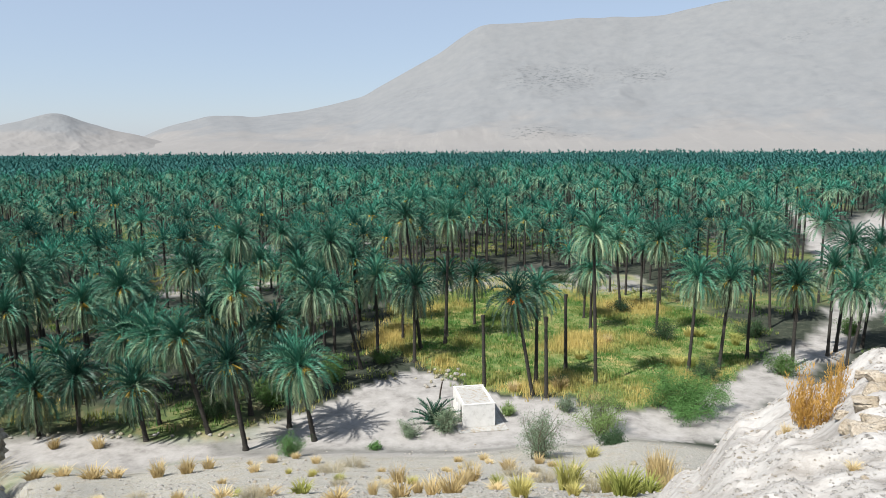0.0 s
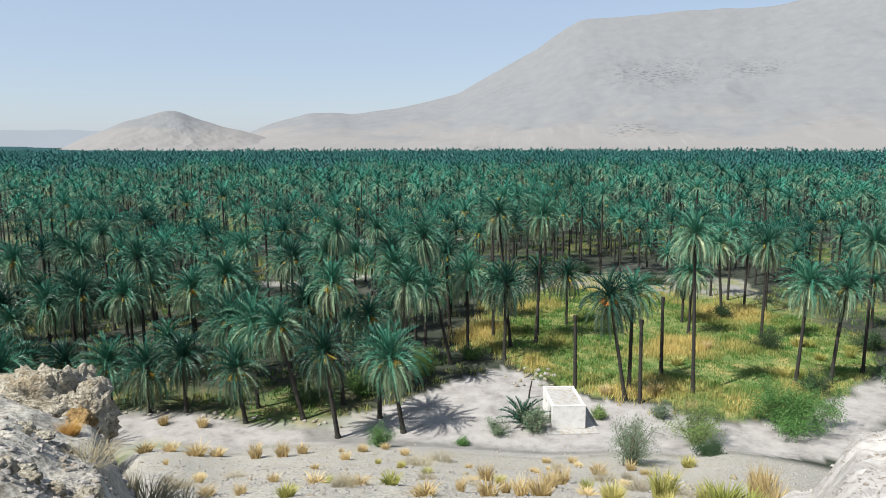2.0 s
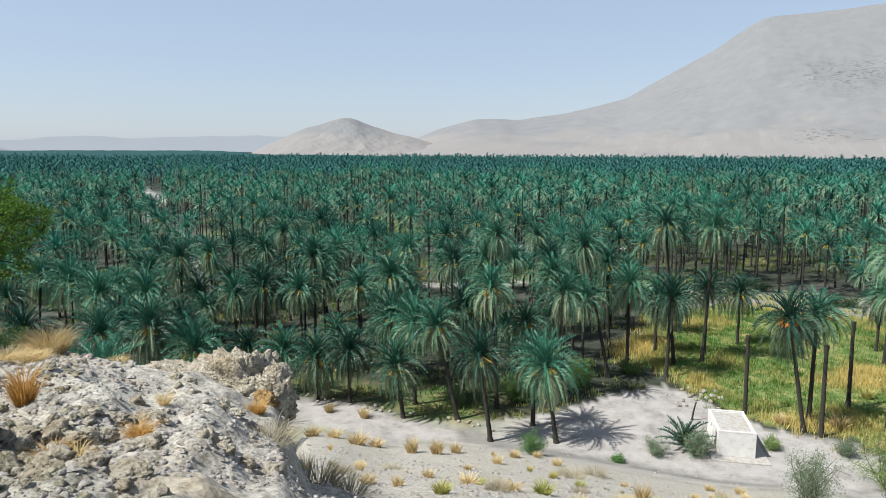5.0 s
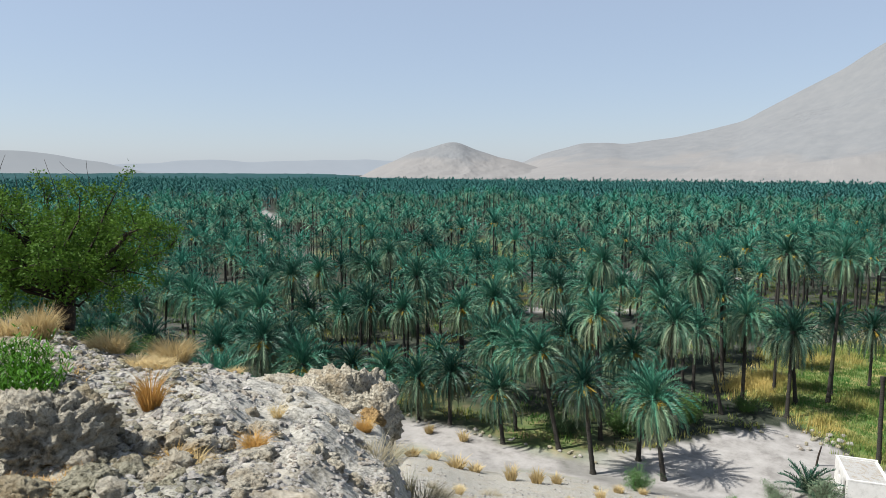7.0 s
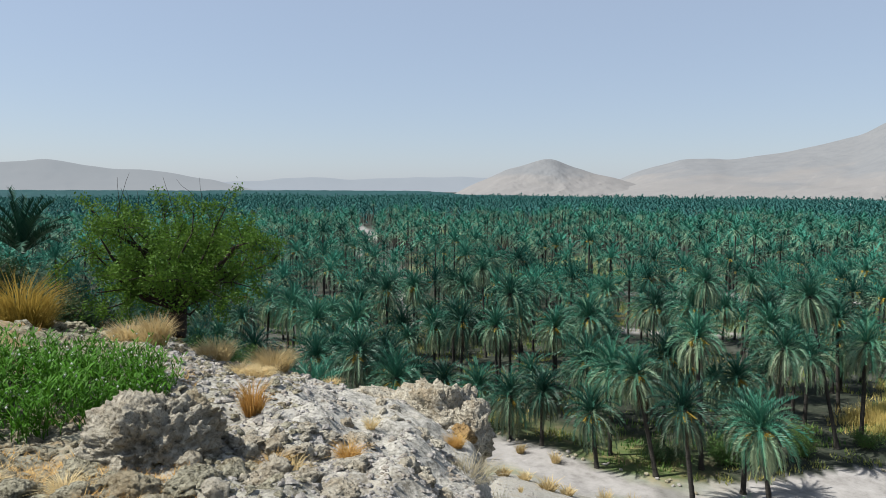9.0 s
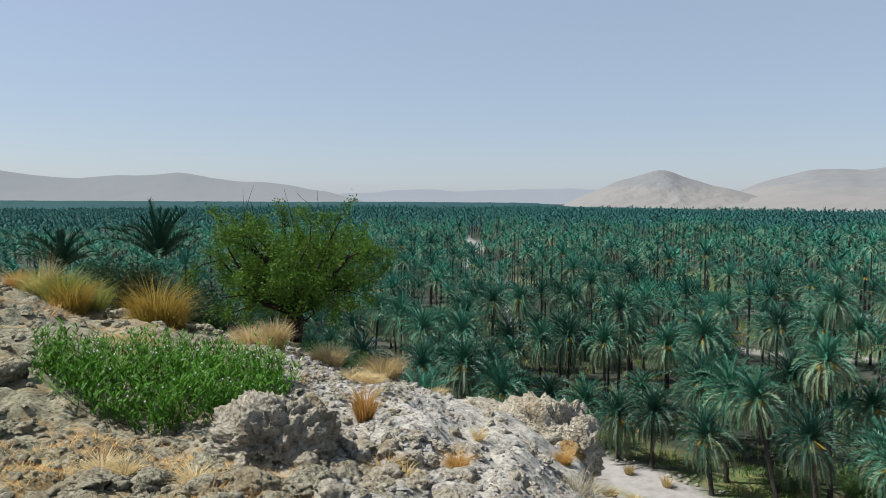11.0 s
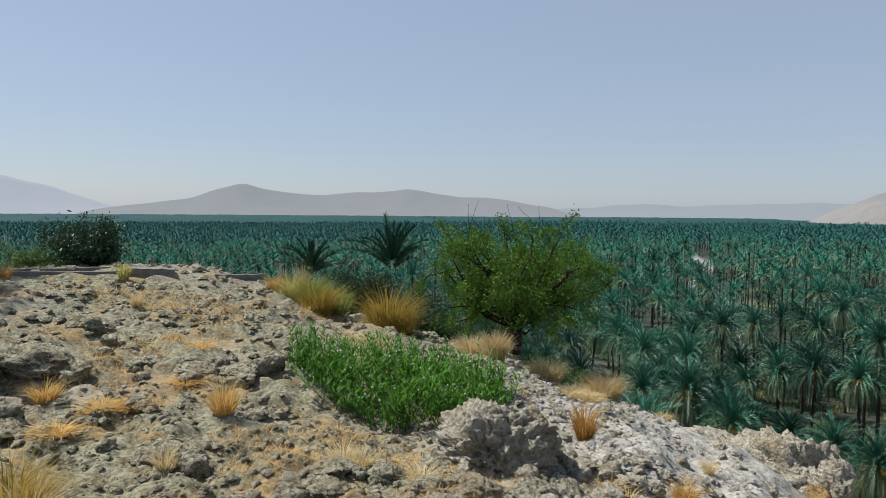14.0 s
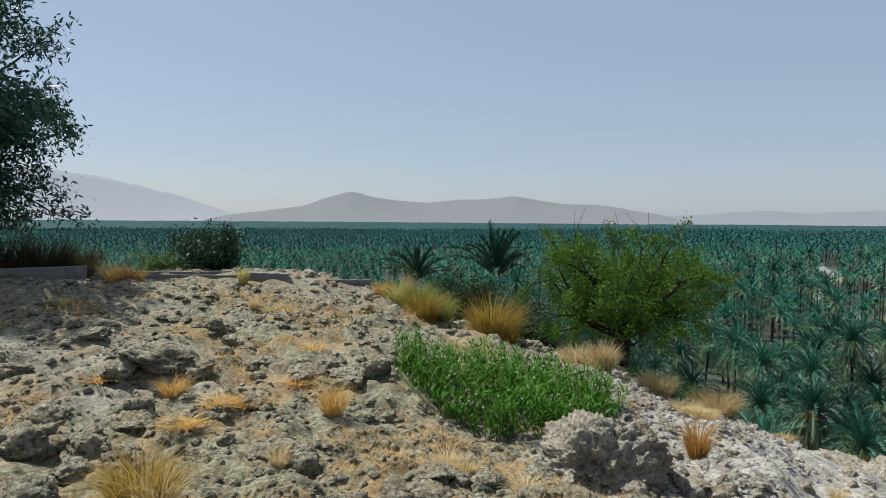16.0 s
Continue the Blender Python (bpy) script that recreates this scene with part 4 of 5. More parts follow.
    return raw_mesh(name, out, f, [material])


PALE_BOULDERS = [rock_mesh("boulder", 30 + k, 4, PALE_LIMESTONE, 0.95, 0.6) for k in range(4)]
BOULDERS = [rock_mesh("boulder", 20 + k, 4, LIMESTONE, 0.75, 0.6) for k in range(6)]
STONES = [rock_mesh("stone", 40 + k, 2, PALE_STONE if k % 2 else LIMESTONE, 0.6, 0.3) for k in range(6)]
CHIPS = [rock_mesh("stone", 50 + k, 3, LIMESTONE, 1.0, 0.6) for k in range(4)]
PALE_CHIPS = [rock_mesh("stone", 55 + k, 3, PALE_LIMESTONE, 1.1, 0.6) for k in range(4)]
rock_rng = np.random.default_rng(5)


def rock(mesh, az, r, width, high=0.6, sunk=0.4, label="rough pitted grey limestone boulder on the hillside", name="boulder", group="", turn=None, raise_by=0.0):
    x, y, z = spot(az, r)
    ob = tagged(new(name, mesh), label, "rock", group)
    ob.location = (x, y, z + width * 0.5 * high * (1 - 2 * sunk) + raise_by)
    ob.scale = (width * 0.55, width * 0.55 * rock_rng.uniform(0.8, 1.15), width * 0.55 * high * 1.2)
    ob.rotation_euler = (rock_rng.uniform(-0.2, 0.2), rock_rng.uniform(-0.2, 0.2), rock_rng.uniform(0, 6.28) if turn is None else turn)
    return ob


# the large block beside the green herbs, with its dark knob, and the outcrop on the rim
BIG = rock_mesh("rock", 71, 6, PALE_LIMESTONE, 0.62, 0.5)
rock(BIG, -60.6, 5.35, 0.8, 0.72, 0.36, "large pitted grey limestone block beside the green herbs", "rock_block", turn=0.6)
rock(BOULDERS[1], -58.2, 5.5, 0.27, 0.7, 0.1, "dark rounded knob of limestone on the block", "boulder", raise_by=0.17)
rock(BOULDERS[4], -62.4, 5.6, 0.3, 0.6, 0.2, "pitted limestone knob on the block", "boulder", raise_by=0.1)
outcrop = rock(rock_mesh("rock", 72, 5, PALE_LIMESTONE, 0.7, 0.8), -38.2, 9.65, 1.35, 0.75, 0.55, "crumbling pale limestone outcrop on the rim of the slope", "rock_outcrop", turn=0.3)
rock(rock_mesh("rock", 73, 4, PALE_LIMESTONE, 0.95, 0.7), -40.4, 10.0, 1.1, 0.5, 0.45, "broken pale limestone ledge on the rim", "rock_ledge", turn=1.0)
rock(rock_mesh("rock", 74, 4, PALE_LIMESTONE, 0.9, 0.7), -36.3, 9.3, 0.62, 0.95, 0.45, "broken limestone block at the end of the outcrop", "rock_block", turn=0.4)
rock(rock_mesh("rock", 75, 4, PALE_LIMESTONE, 0.95, 0.7), -43.2, 10.3, 0.7, 0.35, 0.4, "low ledge of pale limestone on the rim", "rock_ledge")

HILL_ROCKS = [(-103.5, 5.9, 0.5, .8), (-99.8, 5.9, 0.56, .7), (-102.8, 6.8, 0.45, .7), (-96.7, 6.5, 0.5, .5), (-86.4, 5.5, 0.5, .5), (-81.4, 7.5, 0.62, .4), (-91.5, 9.6, 0.5, .6),
              (-86.4, 10, 0.36, .5), (-100.4, 9.2, 0.7, .35), (-84.5, 7.6, 0.5, .4), (-69.6, 5.0, 0.36, .6), (-74.4, 4.75, 0.4, .6), (-91.6, 6.5, 0.26, .6), (-79.7, 8.8, 0.3, .5), (-77.8, 8.3, 0.33, .5),
              (-103.6, 5.0, 0.5, .7), (-100.7, 5.3, 0.4, .7), (-65.6, 5.2, 0.45, .6), (-52.9, 6.05, 0.45, .6), (-50.2, 6.05, 0.5, .55), (-87.6, 7.9, 0.4, .5), (-83.8, 10.4, 0.35, .5), (-48.7, 6.1, 0.56, .55),
              (-54.2, 5.6, 0.5, .55), (-42.9, 8.1, 0.5, .4), (-62.5, 4.6, 0.43, .7), (-53.9, 4.7, 0.45, .6), (-73.8, 5.0, 0.42, .45), (-51.4, 5.5, 0.6, .6), (-47, 5.3, 0.6, .55), (-44.5, 5.4, 0.5, .5), (-45.5, 6.4, 0.55, .5), (-47.6, 4.4, 0.45, .6),
              (-56.5, 5.0, 0.5, .6), (-58.8, 4.6, 0.5, .6), (-41, 6.1, 0.5, .5), (-43.5, 7.0, 0.45, .45), (-38.3, 5.4, 0.4, .5), (-39.5, 7.3, 0.5, .4), (-50, 4.6, 0.5, .6), (-66.5, 4.7, 0.3, .6), (-77, 14.3, 0.4, .5),
              (-68.8, 13.0, 0.45, .5), (-66, 12.6, 0.5, .5), (-64, 12.3, 0.4, .5), (-89, 8.6, 0.4, .4), (-98, 8.2, 0.45, .45), (-105, 8.0, 0.5, .45), (-88, 6.6, 0.35, .5), (-94, 5.6, 0.36, .5), (-80, 6.4, 0.3, .5)]
for k, (az, r, w, high) in enumerate(HILL_ROCKS):
    if az > -57 and k % 3 == 0:
        continue
    rock(BOULDERS[k % 6] if az < -57 else PALE_BOULDERS[k % 4], az, r, w * (0.68 if az < -57 else 0.5), high * (0.75 if az < -57 else 0.6), 0.4 if az < -57 else 0.5, group="limestone blocks on the hillside")
for az, r, w, high in HILL_ROCKS:
    for k in range(3):
        s = w * rock_rng.uniform(0.25, 0.5) * (1 if az < -57 else 0.7)
        rock((CHIPS if az < -57 else PALE_CHIPS)[rock_rng.integers(4)], az + rock_rng.normal(0, 28 * w / r), r + rock_rng.normal(0, 0.55 * w), s, 0.65, 0.32, "small rough limestone lump beside a larger block", "stone", "small limestone lumps on the hillside")
rock(rock_mesh("boulder", 77, 4, OCHRE, 0.8, 0.5), -36.9, 8.95, 0.27, 0.8, 0.4, "orange-brown earthy lump in the face of the outcrop", "boulder")
# an undercut ledge with a dark hollow below it
rock(BOULDERS[2], -95.2, 7.75, 0.8, 0.34, 0.22, "undercut limestone ledge over a dark hollow", "rock_ledge", turn=1.2, raise_by=0.04)
rock(BOULDERS[5], -92.6, 7.5, 0.36, 0.6, 0.35, "dark limestone block beside the hollow", "boulder")
rock(BOULDERS[0], -97.8, 7.6, 0.36, 0.6, 0.35, "dark limestone block beside the hollow", "boulder")
MOUND_ROCKS = [(33.0, 7.3, 0.36, .5), (32.9, 6.5, 0.27, .6), (32.0, 6.9, 0.22, .6), (31.6, 7.6, 0.2, .6), (33.6, 7.9, 0.34, .45), (34.2, 6.8, 0.42, .55), (30.6, 8.3, 0.13, .6), (27.4, 8.8, 0.12, .6), (33.4, 5.0, 0.07, .5), (32.6, 8.6, 0.2, .5), (32.9, 10.6, 0.42, .35), (33.7, 9.6, 0.36, .4)]


def angular_mesh(name, seed, material):
    """A quarried block: broken by flat faces only."""
    v, f = ico(3)
    rng = np.random.default_rng(seed)
    p = v * np.array([1.25, 0.95, 0.9])
    for n in np.concatenate([np.eye(3), -np.eye(3), rng.normal(0, 1, (5, 3))]):
        n = n + rng.normal(0, 0.22, 3)
        n /= np.linalg.norm(n)
        p = p - np.clip(p @ n - rng.uniform(0.5, 0.68), 0, None)[:, None] * n
    return raw_mesh(name, p * (1 + rng.normal(0, 0.006, (len(p), 1))), f, [material])


ANGULAR = [angular_mesh("stone", 60 + k, SANDSTONE) for k in range(4)]
for k, (az, r, w, high) in enumerate(MOUND_ROCKS):
    block = rock(ANGULAR[k % 4], az, r, w * 0.95, high, 0.36, "angular tan sandstone block half buried in rubble", "stone", "stones on the rubble mound")
    block.rotation_euler = (rock_rng.uniform(-0.4, 0.4), rock_rng.uniform(-0.4, 0.4), block.rotation_euler.z)
SLOPE_STONES = [(13.1, 28.8, .45), (12.6, 33.0, .5), (13.8, 27.5, .4), (12.0, 30, .35), (14.4, 29.5, .5), (13.4, 31.5, .4), (15.5, 26, .4), (11.5, 26, .35), (-14, 44, .3), (-20, 36, .3), (-6, 30, .3), (-24, 40, .35), (2, 40, .3), (7, 33, .35), (16.5, 36, .5), (10.2, 37, .4)]
for k, (az, r, w) in enumerate(SLOPE_STONES):
    rock(STONES[k % 6], az, r, w, 0.6, 0.3, "white limestone stone on the gravel slope", "stone", "loose white stones on the slope")
for k in range(26):
    x, y = 0.2 + rock_rng.normal(-0.2, 1.7), 69.0 + rock_rng.normal(0, 1.5)
    rock(STONES[k % 6], math.degrees(math.atan2(x, y)), math.hypot(x, y), rock_rng.uniform(0.25, 0.7), 0.6, 0.25, "pale stone in a rubble heap behind the hut", "stone", "rubble heap behind the pump house")
for k in range(34):
    x = rock_rng.uniform(-40, -16)
    y = 54.6 + rock_rng.normal(0, 0.5)
    rock(STONES[k % 6], math.degrees(math.atan2(x, y)), math.hypot(x, y), rock_rng.uniform(0.2, 0.5), 0.6, 0.25, "pale stone lining the edge of the track", "stone", "stones along the track")


def gravel(name, label, count, az0, az1, r0, r1, s0, s1, seed, material):
    """Loose chips and pebbles, too many to count."""
    rng = np.random.default_rng(seed)
    az, r = np.radians(rng.uniform(az0, az1, count)), r0 * (r1 / r0) ** rng.random(count)
    x, y = r * np.sin(az), r * np.cos(az)
    keep = fbm(x * 0.8, y * 0.8, 3, seed) > -0.08
    x, y, r = x[keep], y[keep], r[keep]
    v = np.array([(1, 0, 0), (-0.5, 0.9, 0), (-0.5, -0.9, 0), (0.3, 0.5, 0.7), (-0.6, 0, 0.6), (0.4, -0.5, 0.65), (0, 0, -0.6)], float)
    f = np.array([(0, 3, 5), (0, 1, 3), (1, 4, 3), (1, 2, 4), (2, 5, 4), (2, 0, 5), (3, 4, 5)])
    s = s0 * (s1 / s0) ** (rng.random(len(x)) ** 2.2) * np.clip(r / 9, 0.6, 3)
    a = rng.uniform(0, 6.28, len(x))
    jit = 1 + rng.uniform(-0.35, 0.35, (len(x), len(v), 3))
    p = v[None] * jit * s[:, None, None]
    X = p[..., 0] * np.cos(a)[:, None] - p[..., 1] * np.sin(a)[:, None] + x[:, None]
    Y = p[..., 0] * np.sin(a)[:, None] + p[..., 1] * np.cos(a)[:, None] + y[:, None]
    Z = p[..., 2] * rng.uniform(0.5, 1, len(x))[:, None] + ground_height(x, y)[:, None]
    tris = (f[None] + len(v) * np.arange(len(x))[:, None, None]).reshape(-1, 3)
    tagged(new(name, raw_mesh(name, np.stack([X, Y, Z], -1), tris, [material])), label, "gravel", kind="stuff")


gravel("gravel", "grey limestone chips strewn over the hilltop", 17000, -112, -50, 3.6, 16, 0.008, 0.1, 81, LIMESTONE)
gravel("gravel", "pale limestone chips on the rim and trail", 13000, -62, -28, 3.6, 13, 0.007, 0.075, 82, WHITE_RUBBLE)
gravel("gravel", "pale rubble on the slope down to the track", 11000, -36, 24, 11, 52, 0.008, 0.05, 83, PALE_STONE)
gravel("gravel", "crushed white rubble of the mound", 9000, 17, 40, 4, 15, 0.006, 0.045, 84, WHITE_RUBBLE)


# ---- grasses and bushes ----
def blades_mesh(name, seed, count, material, spread=0.35, lean=0.55, width=0.012, bend=0.25, short=0.45):
    """A tuft one metre high: thin bent blades that fan out of one stool."""
    rng = np.random.default_rng(seed)
    V, F = [], []
    for k in range(count):
        a, q = rng.uniform(0, 6.28), math.sqrt(rng.random())
        foot = np.array([spread * 0.3 * q * math.cos(a), spread * 0.3 * q * math.sin(a), -0.03])
        b = a + rng.normal(0, 0.5)
        out = np.array([math.cos(b), math.sin(b), 0])
        tilt = lean * (0.25 + 1.1 * q) * rng.uniform(0.4, 1.2)
        tall = rng.uniform(short, 1.0) * (1 - 0.25 * q * rng.random())
        mid = foot + (out * math.sin(tilt * 0.6) + np.array([0, 0, math.cos(tilt * 0.6)])) * tall * 0.55
        tip = mid + (out * math.sin(tilt + bend) + np.array([0, 0, math.cos(tilt + bend)])) * tall * 0.45
        c = rng.uniform(0, 6.28)
        side = np.array([-math.sin(c), math.cos(c), 0]) * width * rng.uniform(0.6, 1.3)
        n = len(V)
        V += [foot - side, foot + side, mid - side * 0.8, mid + side * 0.8, tip]
        F += [(n, n + 1, n + 2), (n + 1, n + 3, n + 2), (n + 2, n + 3, n + 4)]
    return raw_mesh(name, V, F, [material])


def reed_mesh(name, seed):
    """Reeds one metre high: thin stalks set with short flecked husks up to their tips."""
    rng = np.random.default_rng(seed)
    V, F = [], []
    for k in range(64):
        a, q = rng.uniform(0, 6.28), math.sqrt(rng.random())
        foot = np.array([0.22 * q * math.cos(a), 0.22 * q * math.sin(a), -0.05])
        b, tilt, tall = a + rng.normal(0, 0.6), rng.uniform(0.05, 0.5) * (0.3 + q), rng.uniform(0.45, 1.0)
        out = np.array([math.cos(b), math.sin(b), 0])
        tip = foot + (out * math.sin(tilt) + np.array([0, 0, math.cos(tilt)])) * tall
        side = np.array([-math.sin(b), math.cos(b), 0]) * 0.004
        n = len(V)
        V += [foot - side, foot + side, tip]
        F.append((n, n + 1, n + 2))
        for j in range(34):
            p = foot + (tip - foot) * rng.uniform(0.12, 1.0) ** 0.8
            c = rng.uniform(0, 6.28)
            d = np.array([math.cos(c), math.sin(c), rng.uniform(0.5, 2.2)]) * rng.uniform(0.025, 0.06)
            w = np.cross(d, rng.normal(0, 1, 3))
            w *= 0.008 / (np.linalg.norm(w) + 1e-9)
            n = len(V)
            V += [p, p + d * 0.5 + w, p + d, p + d * 0.5 - w]
            F += [(n, n + 1, n + 2), (n, n + 2, n + 3)]
    return raw_mesh(name, V, F, [GOLD_REED])


TUFTS = {"straw": [blades_mesh("tuft", 600 + k, 300, STRAW, 0.4, 0.7, 0.006, 0.35, 0.25) for k in range(2)], "rust": [blades_mesh("tuft", 610 + k, 420, RUST_STRAW, 0.55, 0.75, 0.007, 0.35, 0.25) for k in range(2)],
         "olive": [blades_mesh("tuft", 620 + k, 520, OLIVE_STRAW, 0.7, 0.85, 0.007, 0.4, 0.3) for k in range(2)], "dense": [blades_mesh("tuft", 630 + k, 700, STRAW, 1.1, 0.75, 0.009, 0.35) for k in range(2)],
         "far": [blades_mesh("tuft", 640 + k, 150, STRAW, 0.8, 0.6, 0.022) for k in range(3)], "farolive": [blades_mesh("tuft", 650 + k, 190, OLIVE_STRAW, 0.8, 0.6, 0.022) for k in range(2)],
         "gold": [blades_mesh("tuft", 680 + k, 800, GOLD_GRASS, 0.8, 0.8, 0.006, 0.45, 0.3) for k in range(2)],
         "dusk": [blades_mesh("tuft", 690 + k, 500, DUSK_REED, 0.9, 0.5, 0.008, 0.2, 0.4) for k in range(2)],
         "reed": [reed_mesh("tuft", 660 + k) for k in range(2)], "grey": [blades_mesh("tuft", 670 + k, 330, GREY_TWIG, 1.4, 1.2, 0.007, 0.3, 0.5) for k in range(2)]}
TUFT_LABEL = {"straw": "dry straw-coloured grass tuft", "rust": "rust-orange dry grass tuft on bare ground", "olive": "olive and straw grass clump", "dense": "dense rounded cushion of straw-coloured dry grass",
              "far": "dry straw-coloured grass clump on the gravel slope", "farolive": "half-green grass clump on the gravel slope", "gold": "large golden-yellow tussock of long dry grass", "dusk": "dark brown wispy reeds behind the low wall", "reed": "upright golden-brown reed clump on the rubble mound", "grey": "grey leafless twiggy cushion bush"}
tuft_rng = np.random.default_rng(9)


def tuft(kind, az, r, high, wide=None, z=None):
    x, y, g = spot(az, r)
    ob = tagged(new("grass_tuft" if kind != "grey" else "twig_bush", TUFTS[kind][tuft_rng.integers(len(TUFTS[kind]))]), TUFT_LABEL[kind], "grass" if kind != "grey" else "bush", "dry grass tufts")
    ob.location = (x, y, g if z is None else z)
    w = wide or high
    ob.scale, ob.rotation_euler.z = (w, w, high), tuft_rng.uniform(0, 6.28)
    return ob


for kind, az, r, high, wide in (
        ("olive", -75.7, 13.2, 0.95, 0.95), ("olive", -77.2, 13.6, 0.7, 0.8), ("olive", -73.8, 13.4, 0.8, 0.8), ("rust", -78.6, 13.9, 0.55, 0.6), ("straw", -76.6, 13.5, 1.15, 0.5),
        ("gold", -69.6, 12.2, 1.2, 1.15), ("gold", -69.0, 12.0, 0.8, 0.9), ("gold", -75.2, 12.9, 0.9, 0.9), ("dense", -62.6, 11.2, 0.5, 0.6), ("dense", -61.0, 10.7, 0.62, 0.5), ("straw", -60.6, 10.6, 0.75, 0.5),
        ("dense", -56.5, 11.7, 0.52, 0.6), ("dense", -52.2, 11.4, 0.55, 0.68), ("grey", -52.0, 11.5, 0.5, 0.5), ("dense", -54.6, 10.9, 0.22, 0.6), ("dense", -53.4, 10.7, 0.2, 0.5), ("rust", -53.9, 6.75, 0.5, 0.42),
        ("dusk", -105.5, 15.0, 1.15, 1.1), ("dusk", -103.2, 15.2, 1.2, 1.1), ("dusk", -101.0, 15.4, 1.0, 0.9), ("rust", -98.7, 13.4, 0.5, 0.75), ("rust", -97.4, 13.5, 0.42, 0.6), ("rust", -82.2, 6.35, 0.46, 0.4), ("gold", -95.8, 4.65, 0.52, 0.55), ("straw", -94.4, 4.5, 0.4, 0.5), ("straw", -97.4, 4.9, 0.36, 0.4),
        ("straw", -86.2, 5.3, 0.26, 0.35), ("straw", -73.1, 5.3, 0.2, 0.45), ("straw", -71.6, 5.2, 0.17, 0.4), ("straw", -88.7, 11.4, 0.3, 0.4), ("straw", -87.5, 11.2, 0.25, 0.5), ("farolive", -89.6, 13.5, 0.4, 0.3), ("olive", -101.8, 11.2, 0.2, 0.25),
        ("rust", -94.2, 7.1, 0.3, 0.4), ("rust", -90.6, 6.7, 0.14, 0.5), ("rust", -88.6, 6.6, 0.12, 0.5), ("rust", -85.0, 7.2, 0.12, 0.5), ("rust", -93.4, 6.3, 0.12, 0.5), ("rust", -84, 8.6, 0.12, 0.5), ("rust", -99.5, 7.6, 0.12, 0.6),
        ("straw", -66.8, 4.9, 0.16, 0.4), ("straw", -44.6, 6.9, 0.2, 0.3), ("rust", -46.5, 5.6, 0.18, 0.35), ("straw", -50.8, 5.1, 0.16, 0.4), ("rust", -37.6, 8.0, 0.26, 0.3), ("rust", -37.3, 8.1, 0.22, 0.26), ("rust", -52.5, 4.9, 0.18, 0.3), ("straw", -39.0, 9.6, 0.14, 0.4),
        ("grey", -32.8, 9.4, 0.55, 0.75), ("grey", -30.2, 10.2, 0.5, 0.7), ("grey", -36.5, 7.0, 0.26, 0.5), ("straw", -33.6, 10.4, 0.9, 0.35), ("straw", -47.5, 11.0, 0.12, 0.5), ("straw", -44.3, 10.8, 0.14, 0.4),
        ("reed", 29.6, 8.9, 0.85, 0.62), ("reed", 28.9, 9.0, 0.62, 0.42), ("reed", 31.0, 9.6, 0.78, 0.3), ("straw", 27.9, 8.6, 0.2, 0.2), ("straw", 32.6, 5.4, 0.12, 0.2),
        ("far", -32.7, 51.0, 1.0, 1.6), ("far", -28.8, 47.8, 1.2, 1.9), ("far", -27.2, 48, 1.0, 1.4), ("far", -24.1, 45.0, 1.6, 1.2), ("far", -21.9, 44.6, 1.4, 1.3), ("far", -20.2, 46, 1.0, 1.1), ("far", -30.8, 50.5, 0.9, 1.4),
        ("grey", -9.8, 35.8, 0.9, 1.3), ("grey", -8.1, 41.0, 0.9, 1.3), ("grey", -10.8, 37.5, 0.6, 1.0), ("far", -4.1, 26.8, 1.1, 0.9), ("far", 0.7, 18.2, 1.0, 0.9), ("far", -1.0, 19.0, 0.9, 0.7), ("far", 2.5, 28.2, 1.2, 1.0), ("far", 1.6, 25.0, 1.0, 0.8),
        ("farolive", 6.8, 15.9, 0.85, 0.7), ("farolive", 11.0, 22.7, 1.75, 1.2), ("farolive", 15.8, 18.6, 1.3, 1.1), ("farolive", 14.6, 20.5, 1.0, 1.0), ("far", 19.0, 28.0, 2.3, 1.1), ("far", 19.6, 24.0, 1.6, 1.0), ("far", 18.2, 30.0, 1.9, 1.0),
        ("farolive", 17.6, 22, 1.1, 1.2), ("far", -31.2, 61.0, 1.2, 1.2), ("far", -28.2, 59.2, 1.4, 1.3), ("far", -16.5, 40.3, 0.8, 0.9), ("far", -11.3, 44.0, 0.7, 0.9), ("far", 5.7, 36.6, 1.0, 1.2), ("far", 3.5, 44.0, 0.6, 0.9),
        ("far", -2.4, 19.4, 0.6, 0.5), ("far", -6.4, 18.7, 0.6, 0.4), ("farolive", 4.7, 24.1, 0.7, 0.6), ("far", -15, 46, 0.7, 1.0), ("far", -13, 47.5, 0.6, 0.9), ("grey", 6.2, 30, 0.9, 1.1), ("grey", 9, 27, 0.8, 1.0), ("far", 8.4, 40, 0.9, 0.9), ("farolive", 13, 44, 1.0, 1.2)):
    tuft(kind, az, r, high, wide)


scatter_rng = np.random.default_rng(33)
for k in range(48):
    az, r = scatter_rng.uniform(-32, 19), 16 * 3.1 ** scatter_rng.random()
    tuft(("far", "far", "grey", "farolive")[scatter_rng.integers(4)], az, r, scatter_rng.uniform(0.25, 0.6), scatter_rng.uniform(0.4, 0.9))


